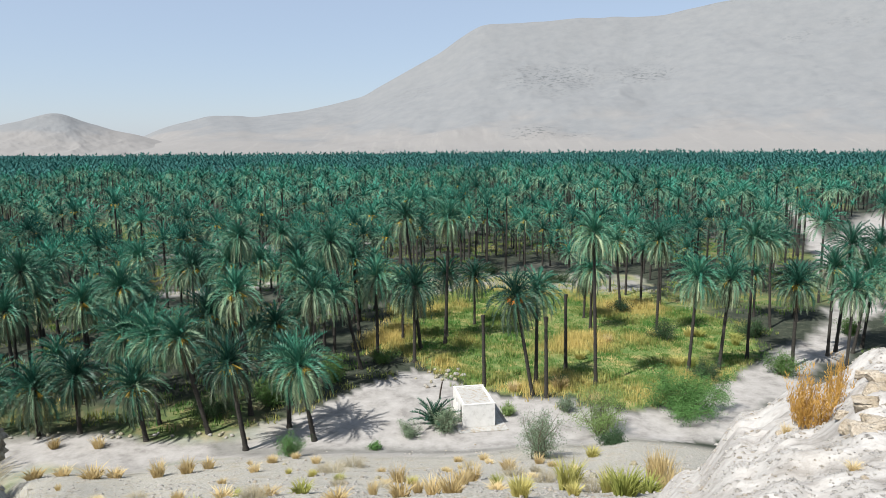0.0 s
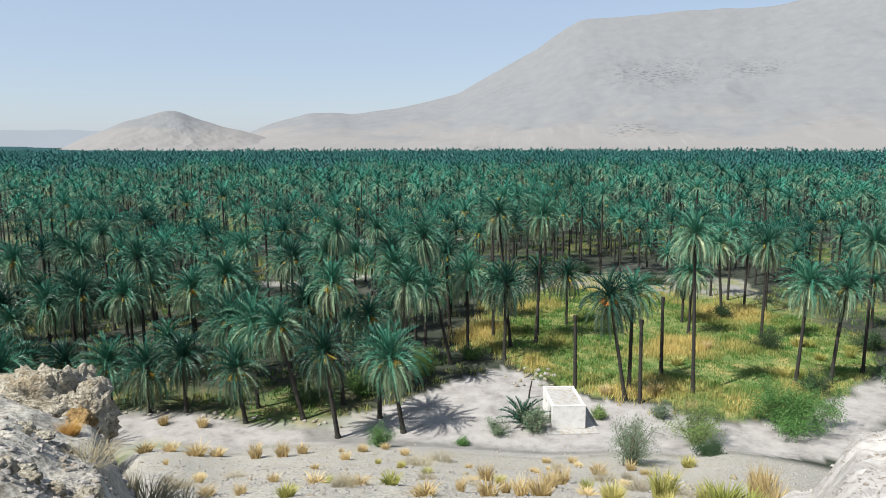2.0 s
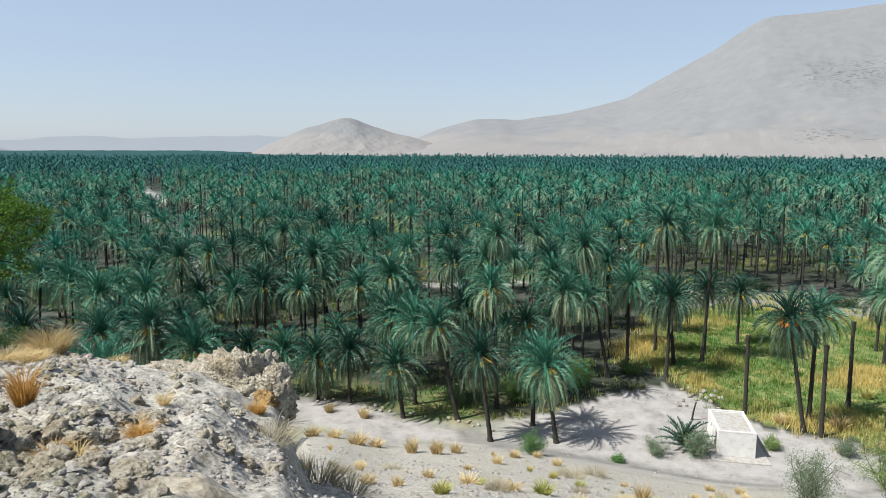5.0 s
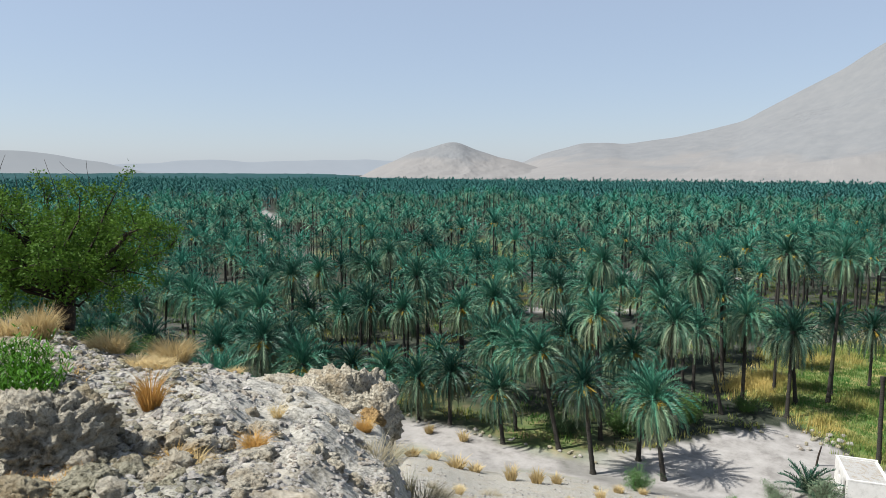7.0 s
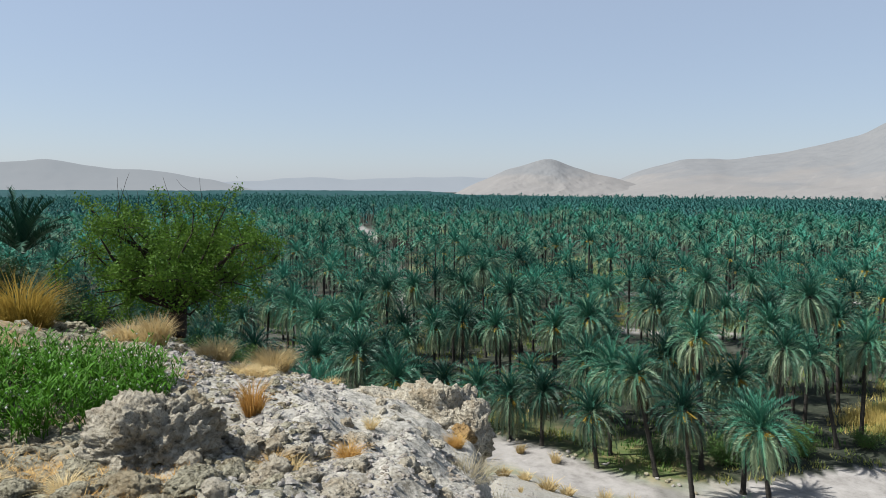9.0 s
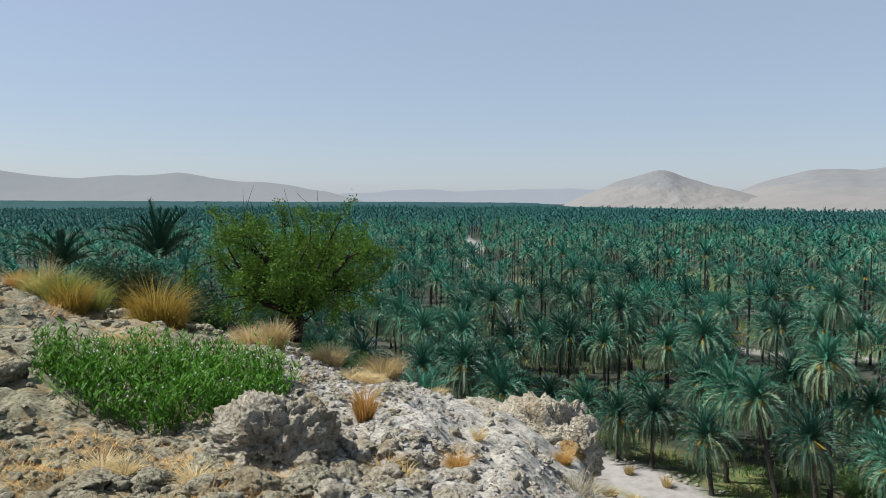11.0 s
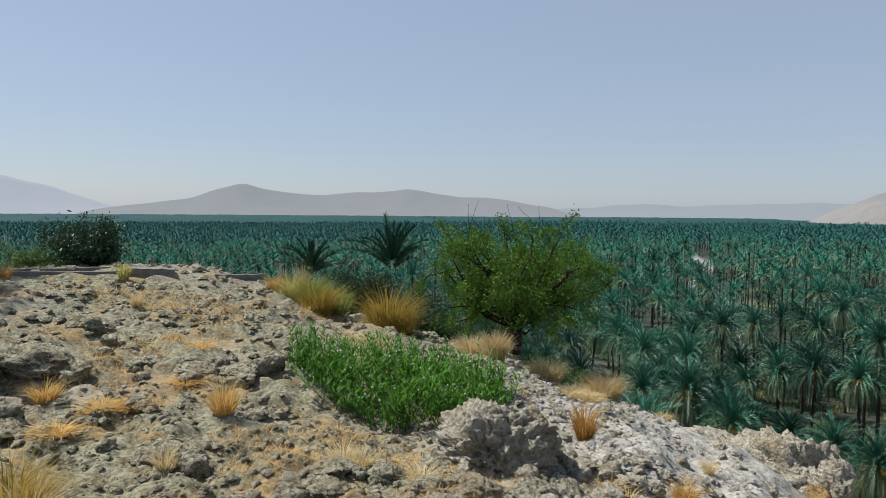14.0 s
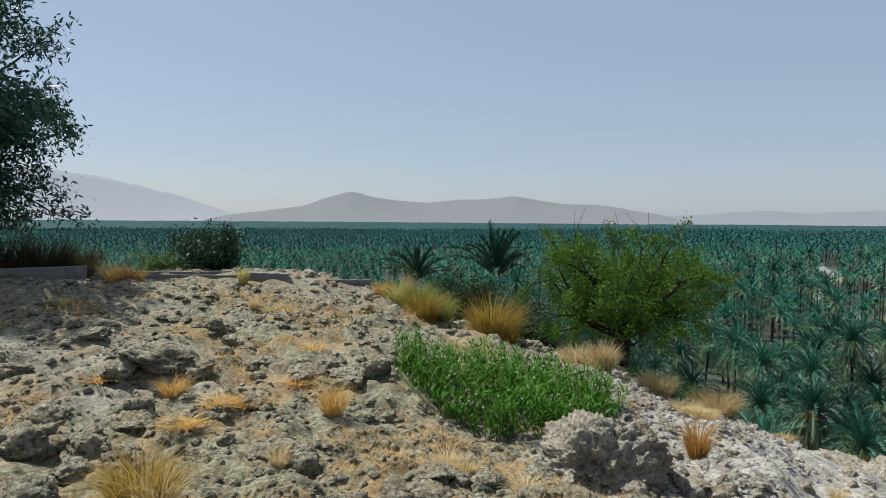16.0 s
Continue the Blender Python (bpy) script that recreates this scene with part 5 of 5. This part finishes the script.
def blade_field(name, label, x, y, high, tone, seed, per=15, width=0.05, spread=0.5):
    """Grass too thick to count."""
    rng = np.random.default_rng(seed)
    n = len(x)
    a, b = rng.uniform(0, 6.28, (n, per)), rng.uniform(0, 6.28, (n, per))
    q = spread * np.sqrt(rng.random((n, per)))
    fx, fy = x[:, None] + q * np.cos(a), y[:, None] + q * np.sin(a)
    z = ground_height(x, y)[:, None] - 0.05
    h = high[:, None] * rng.uniform(0.5, 1.0, (n, per))
    t = np.abs(rng.normal(0, 0.4, (n, per)))
    ex, ey = fx + h * np.sin(t) * np.cos(b), fy + h * np.sin(t) * np.sin(b)
    sx, sy = -np.sin(b) * width, np.cos(b) * width
    V = np.stack([np.stack([fx - sx, fy - sy, z + 0 * fx], -1), np.stack([fx + sx, fy + sy, z + 0 * fx], -1), np.stack([ex, ey, z + h * np.cos(t)], -1)], 2)
    tris = np.arange(V.size // 3).reshape(-1, 3)
    tn = np.repeat(np.clip(tone[:, None] + rng.normal(0, 0.12, (n, per)), 0, 1).ravel(), 3)
    tagged(new(name, raw_mesh(name, V.reshape(-1, 3), tris, [MEADOW], tone=tn)), label, "grass", kind="stuff")


def meadow():
    rng = np.random.default_rng(15)
    x, y = rng.uniform(-12, 48, 15000), rng.uniform(57, 118, 15000)
    keep = inside(x + rng.normal(0, 1, x.shape), y + rng.normal(0, 1, x.shape), MEADOW_PLAN) & (near_line(x, y, ROAD) > 3.5)
    x, y = x[keep][:7600], y[keep][:7600]
    patch = 0.42 + 4.6 * fbm(x / 9, y / 9, 4, 45) + 0.007 * (75 - y)
    blade_field("meadow_grass", "tall green and straw-yellow meadow grass among the palms", x, y, np.clip(0.5 + 0.5 * patch, 0.3, 1.2) * (0.55 + 1.1 * smooth_noise(x / 1.7, y / 1.7, 4)), np.clip(patch + rng.normal(0, 0.1, len(x)), 0, 1), 16, 13, 0.04, 0.6)
    for k in range(46):
        px, py = x[k * 97], y[k * 97]
        if py < 84:
            tuft("far" if patch[k * 97] > 0.45 else "farolive", math.degrees(math.atan2(px, py)), math.hypot(px, py), rng.uniform(1.1, 1.9), rng.uniform(1.2, 2.2))
    x, y = rng.uniform(-110, 90, 26000), rng.uniform(50, 190, 26000)
    keep = (fbm(x / 26, y / 26, 3, 99) * 6 + fbm(x / 7, y / 7, 3, 98) * 3 > -0.1) & (land_height(x, y) < 0.3) & ~inside(x, y, SAND_PLAN) & ~inside(x, y, MEADOW_PLAN) & (near_line(x, y, ROAD) > 4.5)
    x, y = x[keep][:7000], y[keep][:7000]
    blade_field("undergrowth", "grassy undergrowth below the palm grove", x, y, rng.uniform(0.3, 0.9, len(x)), np.clip(0.18 + 1.8 * fbm(x / 12, y / 12, 3, 46), 0, 0.7), 17, 14, 0.06, 0.7)


meadow()


def dry_litter():
    """Flattened dead grass, orange and straw, between the stones of the hilltop."""
    rng = np.random.default_rng(23)
    az, r = np.radians(rng.uniform(-108, -58, 60000)), 4.2 * 3.1 ** rng.random(60000)
    x, y = r * np.sin(az), r * np.cos(az)
    keep = fbm(x / 1.1, y / 1.1, 4, 27) > 0.1
    x, y, r = x[keep], y[keep], r[keep]
    n = len(x)
    a, long = rng.uniform(0, 6.28, n), rng.uniform(0.04, 0.13, n) * np.clip(r / 8, 0.7, 1.3)
    z = ground_height(x, y)
    wide = 0.004 * np.clip(r / 7, 0.7, 1.6)
    side, way = np.stack([-np.sin(a), np.cos(a)], 1) * wide[:, None], np.stack([np.cos(a), np.sin(a)], 1) * long[:, None]
    foot = np.stack([x, y], 1)
    V = np.stack([np.column_stack([foot - side, z - 0.005]), np.column_stack([foot + side, z - 0.005]), np.column_stack([foot + way, z + long * rng.uniform(0.1, 0.8, n)])], 1)
    me = raw_mesh("dry_litter", V.reshape(-1, 3), np.arange(3 * n).reshape(-1, 3), [LITTER], tone=np.repeat(rng.random(n), 3))
    tagged(new("dry_litter", me), "flattened orange and straw dead grass between the stones", "grass", kind="stuff")


LITTER = leaf_material("dead_grass", (0.32, 0.17, 0.045), (0.6, 0.42, 0.17), 0.8, 0.2, "tone")
dry_litter()


def leaf_cloud(rng, centres, radius, count, leaf, aspect=0.45, droop=0.0):
    """Small two-triangle leaves scattered round twig ends."""
    c = centres[rng.integers(len(centres), size=count)]
    p = c + rng.normal(0, 1, (count, 3)) * radius
    d = rng.normal(0, 1, (count, 3))
    d[:, 2] -= droop
    d /= np.linalg.norm(d, axis=1, keepdims=True)
    s = np.cross(d, rng.normal(0, 1, (count, 3)))
    s /= np.linalg.norm(s, axis=1, keepdims=True)
    L = leaf * rng.uniform(0.6, 1.3, (count, 1))
    V = np.stack([p, p + d * L * 0.5 + s * L * aspect * 0.5, p + d * L, p + d * L * 0.5 - s * L * aspect * 0.5], 1).reshape(-1, 3)
    i = 4 * np.arange(count)
    return V, np.concatenate([np.stack([i, i + 1, i + 2], 1), np.stack([i, i + 2, i + 3], 1)])


def limb(V, F, pts, r0, r1, sides=6):
    """A tapered branch along points."""
    pts = np.asarray(pts, float)
    n0 = len(V)
    for k, p in enumerate(pts):
        d = pts[min(k + 1, len(pts) - 1)] - pts[max(k - 1, 0)]
        d = d / (np.linalg.norm(d) + 1e-9)
        u = np.cross(d, (0.3, 0.5, 0.8))
        u /= np.linalg.norm(u) + 1e-9
        w = np.cross(d, u)
        r = r0 + (r1 - r0) * k / (len(pts) - 1)
        for s in range(sides):
            a = 2 * math.pi * s / sides
            V.append(p + r * (u * math.cos(a) + w * math.sin(a)))
    for k in range(len(pts) - 1):
        for s in range(sides):
            a, b = n0 + k * sides + s, n0 + k * sides + (s + 1) % sides
            F += [(a, b, a + sides), (b, b + sides, a + sides)]


def wander(rng, start, way, length, steps, jitter=0.25, lift=0.0):
    p, d, out = np.array(start, float), np.array(way, float), [np.array(start, float)]
    d /= np.linalg.norm(d)
    for _ in range(steps):
        d = d + rng.normal(0, jitter, 3) + np.array([0, 0, lift])
        d /= np.linalg.norm(d)
        p = p + d * length / steps
        out.append(p.copy())
    return out


def tree(name, label, at, seed, trunk_h, trunk_r, dome, clumps, leaves, leaf, leaf_mat, spread, droop=0.0, aspect=0.45, sprouts=0, category="tree"):
    """A branching tree: a trunk, limbs that reach for clumps in a dome (half-width, half-height, height of its middle), twigs and small leaves."""
    rng = np.random.default_rng(seed)
    thing = tagged(new(name), label, category)
    thing.location = at
    V, F, ends = [], [], []
    stem = wander(rng, (0, 0, -0.15), (rng.normal(0, 0.12), rng.normal(0, 0.12), 1), trunk_h + 0.15, 4, 0.12)
    limb(V, F, stem, trunk_r * 1.25, trunk_r * 0.85, 8)
    for k in range(clumps):
        a, q = 2.39996 * k, (0.25 + 0.75 * rng.random()) ** 0.5
        up = rng.uniform(-0.9, 1.0)
        wide = math.sqrt(max(0.05, 1 - up * up)) * q
        goal = np.array([dome[0] * wide * math.cos(a), dome[0] * wide * math.sin(a), dome[2] + dome[1] * up * (0.6 + 0.4 * q)])
        goal += rng.normal(0, 0.06, 3) * dome[0]
        start = stem[-1 - (k % 2)]
        mid = start + (goal - start) * 0.5 + np.array([0, 0, 0.12 * dome[1]]) + rng.normal(0, 0.07, 3) * dome[0]
        line = [start, start + (mid - start) * 0.55 + rng.normal(0, 0.04, 3) * dome[0], mid, mid + (goal - mid) * 0.5 + rng.normal(0, 0.05, 3) * dome[0], goal]
        limb(V, F, line, trunk_r * (0.5 if k < 9 else 0.2), trunk_r * 0.06, 5 if k < 9 else 3)
        for j in range(7):
            tw = wander(rng, line[rng.integers(2, 5)], rng.normal(0, 1, 3) + np.array([0, 0, 0.3 - droop]), dome[0] * rng.uniform(0.15, 0.32), 4, 0.25, -droop * 0.15)
            limb(V, F, tw, trunk_r * 0.05, trunk_r * 0.015, 3)
            ends += tw[1:]
    for k in range(sprouts):
        a = rng.uniform(0, 6.28)
        tw = wander(rng, (dome[0] * 0.45 * math.cos(a), dome[0] * 0.45 * math.sin(a), dome[2] + dome[1] * 0.5), (rng.normal(0, 0.25), rng.normal(0, 0.25), 1), dome[1] * rng.uniform(0.7, 1.2), 6, 0.16)
        limb(V, F, tw, 0.008, 0.003, 3)
    part("trunk", raw_mesh("trunk", V, F, [BARK]), None, thing)
    lv, lf = leaf_cloud(rng, np.array(ends), spread, leaves, leaf, aspect, droop)
    part("crown", raw_mesh("crown", lv, lf, [leaf_mat]), None, thing)
    return thing


def on(az, r, sink=0.0):
    x, y, z = spot(az, r)
    return (x, y, z - sink)


acx, acy, _ = spot(-59.5, 13.4)
tree("acacia_tree", "spreading thorny acacia with yellow-green leaves on the hill rim", (acx, acy, EYE - 2.6), 21, 0.5, 0.16, (1.95, 0.9, 1.36), 50, 42000, 0.06, ACACIA, 0.055, 0.05, 0.45, 10)
btx, bty, btz = spot(-112.2, 16.0)
tree("shade_tree", "large tree with hanging grey-green foliage beside the low wall", (btx, bty, btz), 22, 2.0, 0.26, (3.2, 3.8, 3.7), 130, 88000, 0.14, OLEASTER, 0.12, 0.3, 0.34)


def leafy_bush(name, label, az, r, high, wide, leaf, material, seed, leaves=2200, z=None, category="bush", droop=0.0, aspect=0.4):
    rng = np.random.default_rng(seed)
    thing = tagged(new(name), label, category)
    x, y, g = spot(az, r)
    thing.location = (x, y, g if z is None else z)
    V, F, ends = [], [], []
    for k in range(24):
        a = rng.uniform(0, 6.28)
        way = (math.cos(a) * wide / high * rng.uniform(0.1, 0.9), math.sin(a) * wide / high * rng.uniform(0.1, 0.9), 1.0)
        line = wander(rng, (rng.normal(0, wide * 0.08), rng.normal(0, wide * 0.08), -0.05), way, high * rng.uniform(0.65, 1.05), 6, 0.16)
        limb(V, F, line, 0.012 * high, 0.003 * high, 3)
        ends += line[1:]
        for j in range(5):
            tw = wander(rng, line[rng.integers(2, 6)], rng.normal(0, 1, 3) + np.array([0, 0, 0.5]), high * 0.3, 3, 0.25)
            limb(V, F, tw, 0.004 * high, 0.0015 * high, 3)
            ends += tw[1:]
    part("stem", raw_mesh("stem", V, F, [TWIG]), None, thing)
    lv, lf = leaf_cloud(rng, np.array(ends), 0.06 * (high + wide) / 2, int(leaves * 2.6), leaf * 0.8, aspect, droop)
    part("foliage", raw_mesh("foliage", lv, lf, [material]), None, thing)
    return thing


leafy_bush("shrub", "dark broad-leaved shrub behind the low wall", -92.0, 16.0, 1.3, 1.2, 0.11, SHRUB, 31, 4000, aspect=0.35, z=EYE - 1.45)
leafy_bush("shrub", "dark leafy bush on the crest beside the young palm", -71.6, 15.2, 1.2, 1.3, 0.1, SHRUB, 32, 2200, z=EYE - 2.35)
leafy_bush("shrub", "dark leafy bush on the crest beside the young palm", -66.5, 14.6, 1.1, 1.3, 0.1, SHRUB, 33, 2000, z=EYE - 2.9)
leafy_bush("shrub", "low green scrub below the rim", -56.5, 14.5, 1.0, 1.6, 0.07, SCRUB, 34, 2600, z=EYE - 3.9)
leafy_bush("shrub", "low green scrub behind the low wall", -95.5, 16.5, 0.8, 1.4, 0.08, SCRUB, 35, 2000, z=EYE - 1.5)
leafy_bush("shrub", "dusky scrub behind the low wall", -103.0, 15.5, 0.9, 1.6, 0.07, SHRUB, 36, 1800, z=EYE - 1.5)
for az, r, high, wide, mat, leaf, n, text in (
        (8.45, 43.5, 3.6, 2.4, GREY_SCRUB, 0.14, 2600, "thin grey-green tamarisk shrub by the track"), (13.5, 55.5, 3.8, 3.6, SCRUB, 0.16, 3600, "feathery light green tamarisk bush by the track"),
        (20.5, 62.0, 4.2, 5.4, SHRUB_BRIGHT, 0.2, 9500, "large dense green bush beside the track"), (14.7, 50.5, 1.3, 3.4, SHRUB, 0.13, 2400, "low dark green shrub beside the track"),
        (-13.4, 49.3, 2.0, 2.0, SHRUB_BRIGHT, 0.12, 1800, "round bright green bush beside the track"), (0.2, 54.7, 2.4, 2.0, GREY_SCRUB, 0.16, 1600, "grey-green shrub against the pump house"),
        (-3.1, 54.0, 1.4, 2.0, GREY_SCRUB, 0.14, 1300, "low grey-green shrub on the sand"), (10.6, 59.8, 1.7, 1.8, GREY_SCRUB, 0.13, 1300, "grey-green shrub at the foot of a palm"), (5.7, 58.6, 1.2, 1.6, SCRUB, 0.13, 1300, "small green bush beside the pump house"),
        (-6.2, 51.5, 0.8, 1.4, SHRUB_BRIGHT, 0.12, 800, "small green plant on the sand"), (-14.9, 63.4, 2.6, 3.4, SCRUB, 0.18, 2600, "olive bush under the palms"), (-9.6, 68.0, 3.0, 3.2, SCRUB, 0.18, 2600, "olive bush under the palms"),
        (-19.5, 62, 2.4, 3.4, SHRUB, 0.18, 2200, "dark bush under the palms"), (-5.4, 73.5, 1.8, 3.0, SCRUB, 0.17, 1800, "green bush at the edge of the sand"), (21.9, 72, 2.4, 3, SHRUB, 0.17, 2200, "dark bush under the palms"), (27.4, 77, 2.6, 4, SCRUB, 0.18, 2400, "olive bush under the palms"),
        (18.3, 86.5, 2.4, 4, SHRUB, 0.18, 2200, "dark bush under the palms"), (15.0, 100, 2.2, 4, SHRUB, 0.18, 2000, "dark bush under the palms"), (25.0, 92, 2.4, 5, SHRUB, 0.2, 2400, "dark bush under the palms"), (31.6, 98, 2.4, 4, SCRUB, 0.2, 2000, "green bush beside the track"), (9.5, 120, 2.6, 6, SHRUB, 0.22, 2200, "dark bush under the palms"), (4, 126, 2.4, 5, SHRUB, 0.22, 2000, "dark bush under the palms")):
    leafy_bush("shrub", text, az, r, high, wide, leaf, mat, int(abs(az * 10 + r)), n)


def young_palm(az, r, z, size, seed, label):
    thing = tagged(new("young_palm"), label, "palm tree")
    x, y, g = spot(az, r)
    thing.location = (x, y, g if z is None else z)
    part("crown", leafy_mesh("crown", crown_arrays(seed, fronds=28, leaflets=30, length=3.0, lo=30, hi=88, steps=8, leaf=0.45, leaf_width=0.12, old=0.35, bow=(50, 90)), YOUNG_FROND), None, thing).scale = (size, size, size)
    return thing


young_palm(-69.3, 16.0, EYE - 1.4, 0.44, 701, "young date palm with stiff upright dark fronds on the crest")
young_palm(-75.8, 17.0, EYE - 1.6, 0.36, 702, "young date palm half hidden behind grass on the crest")
young_palm(-0.9, 56.3, None, 0.85, 703, "young blue-green date palm beside the pump house")
young_palm(-0.2, 55.6, None, 0.6, 705, "small blue-green palm sucker beside the pump house")
young_palm(-36.4, 66.5, None, 0.8, 704, "young date palm at the edge of the grove")


def herb_patch():
    plan = [spot(a, r)[:2] for a, r in ((-77.4, 7.9), (-74.6, 6.95), (-70, 6.45), (-65.5, 6.4), (-59.5, 7.5), (-60.5, 8.4), (-65, 8.9), (-71.4, 8.6), (-76, 8.6))]
    rng = np.random.default_rng(19)
    thing = tagged(new("herb_patch"), "bright green patch of flowering herbs on dry rocky ground", "plants")
    xs, ys = [p[0] for p in plan], [p[1] for p in plan]
    x, y = rng.uniform(min(xs), max(xs), 2600), rng.uniform(min(ys), max(ys), 2600)
    keep = inside(x, y, plan)
    x, y = x[keep][:620], y[keep][:620]
    z = ground_height(x, y)
    V, F, B, BF = [], [], [], []
    for k in range(len(x)):
        tall = rng.uniform(0.24, 0.46)
        line = wander(rng, (x[k], y[k], z[k] - 0.02), (rng.normal(0, 0.28), rng.normal(0, 0.28), 1), tall, 5, 0.08)
        limb(V, F, line, 0.005, 0.002, 3)
        for j in range(17):
            p = line[rng.integers(1, 6)] + rng.normal(0, 0.012, 3)
            a = rng.uniform(0, 6.28)
            d = np.array([math.cos(a), math.sin(a), rng.uniform(0.3, 1.4)])
            d /= np.linalg.norm(d)
            s = np.array([-math.sin(a), math.cos(a), 0]) * 0.008
            L = rng.uniform(0.05, 0.12)
            n = len(V)
            V += [p - s * 0.4, p + s * 0.4, p + d * L * 0.6 + s, p + d * L * 0.6 - s, p + d * L + np.array([0, 0, -0.01])]
            F += [(n, n + 1, n + 2), (n, n + 2, n + 3), (n + 3, n + 2, n + 4)]
        if rng.random() < 0.3:
            p, n = line[-1], len(B)
            B += [p + np.array(q) * 0.012 for q in ((1, 0, 0), (-1, 0, 0), (0, 1, 0), (0, -1, 0), (0, 0, 1), (0, 0, -1))]
            BF += [(n + a, n + b, n + c) for a, b, c in ((0, 2, 4), (2, 1, 4), (1, 3, 4), (3, 0, 4), (2, 0, 5), (1, 2, 5), (3, 1, 5), (0, 3, 5))]
    part("foliage", raw_mesh("foliage", V, F, [HERB]), None, thing)
    part("blossom", raw_mesh("blossom", B, BF, [BLOSSOM]), None, thing, "tiny white flower heads")


herb_patch()


# ---- low concrete wall and channel on the crest ----
def kerb(label, az0, az1, r0, r1, wide, high, name="concrete_kerb"):
    bm = bmesh.new()
    n = 9
    rows = []
    for k in range(n):
        u = k / (n - 1)
        az, r = az0 + (az1 - az0) * u, r0 + (r1 - r0) * u
        x, y = r * math.sin(radians(az)), r * math.cos(radians(az))
        ix, iy = (r + wide) * math.sin(radians(az)), (r + wide) * math.cos(radians(az))
        g = float(land_height(x, y)) + 0.1
        w = rock_rng.uniform(-0.012, 0.012)
        rows.append([bm.verts.new(c) for c in ((x, y, g - 0.5), (x, y, g + high + w), (ix, iy, g + high + w), (ix, iy, g - 0.5))])
    for a, b in zip(rows, rows[1:]):
        for i in range(3):
            bm.faces.new((a[i], b[i], b[i + 1], a[i + 1]))
    bm.faces.new(rows[0]), bm.faces.new(rows[-1][::-1])
    bmesh.ops.recalc_face_normals(bm, faces=bm.faces)
    me = bpy.data.meshes.new(name)
    bm.to_mesh(me)
    bm.free()
    me.materials.append(CONCRETE)
    return tagged(new(name, me), label, "low wall")


kerb("low grey concrete wall on the crest", -116, -100.6, 13.6, 13.8, 0.22, 0.21, "low_wall")
kerb("thin concrete lip of a channel across the crest", -100.4, -89.8, 13.9, 14.1, 0.1, 0.02)
kerb("thin concrete lip of a channel across the crest", -100.2, -90.5, 14.35, 14.5, 0.1, 0.06)
kerb("broken concrete block at the end of the channel", -89.7, -86.1, 13.9, 13.8, 0.4, 0.09, "concrete_block")
kerb("thin concrete lip of a channel across the crest", -83.2, -79.6, 14.2, 14.6, 0.1, 0.0)


# ---- leaning post by the rubble heap ----
lean_v, lean_f = [], []
limb(lean_v, lean_f, [(0, 0, -0.2), (0.12, 0, 0.8), (0.3, 0.05, 1.7)], 0.09, 0.06, 7)
post = tagged(new("leaning_post", raw_mesh("leaning_post", lean_v, lean_f, [DARK_WOOD])), "short dark leaning wooden post near the rubble heap", "post")
post.location = spot(-0.4, 62.5)
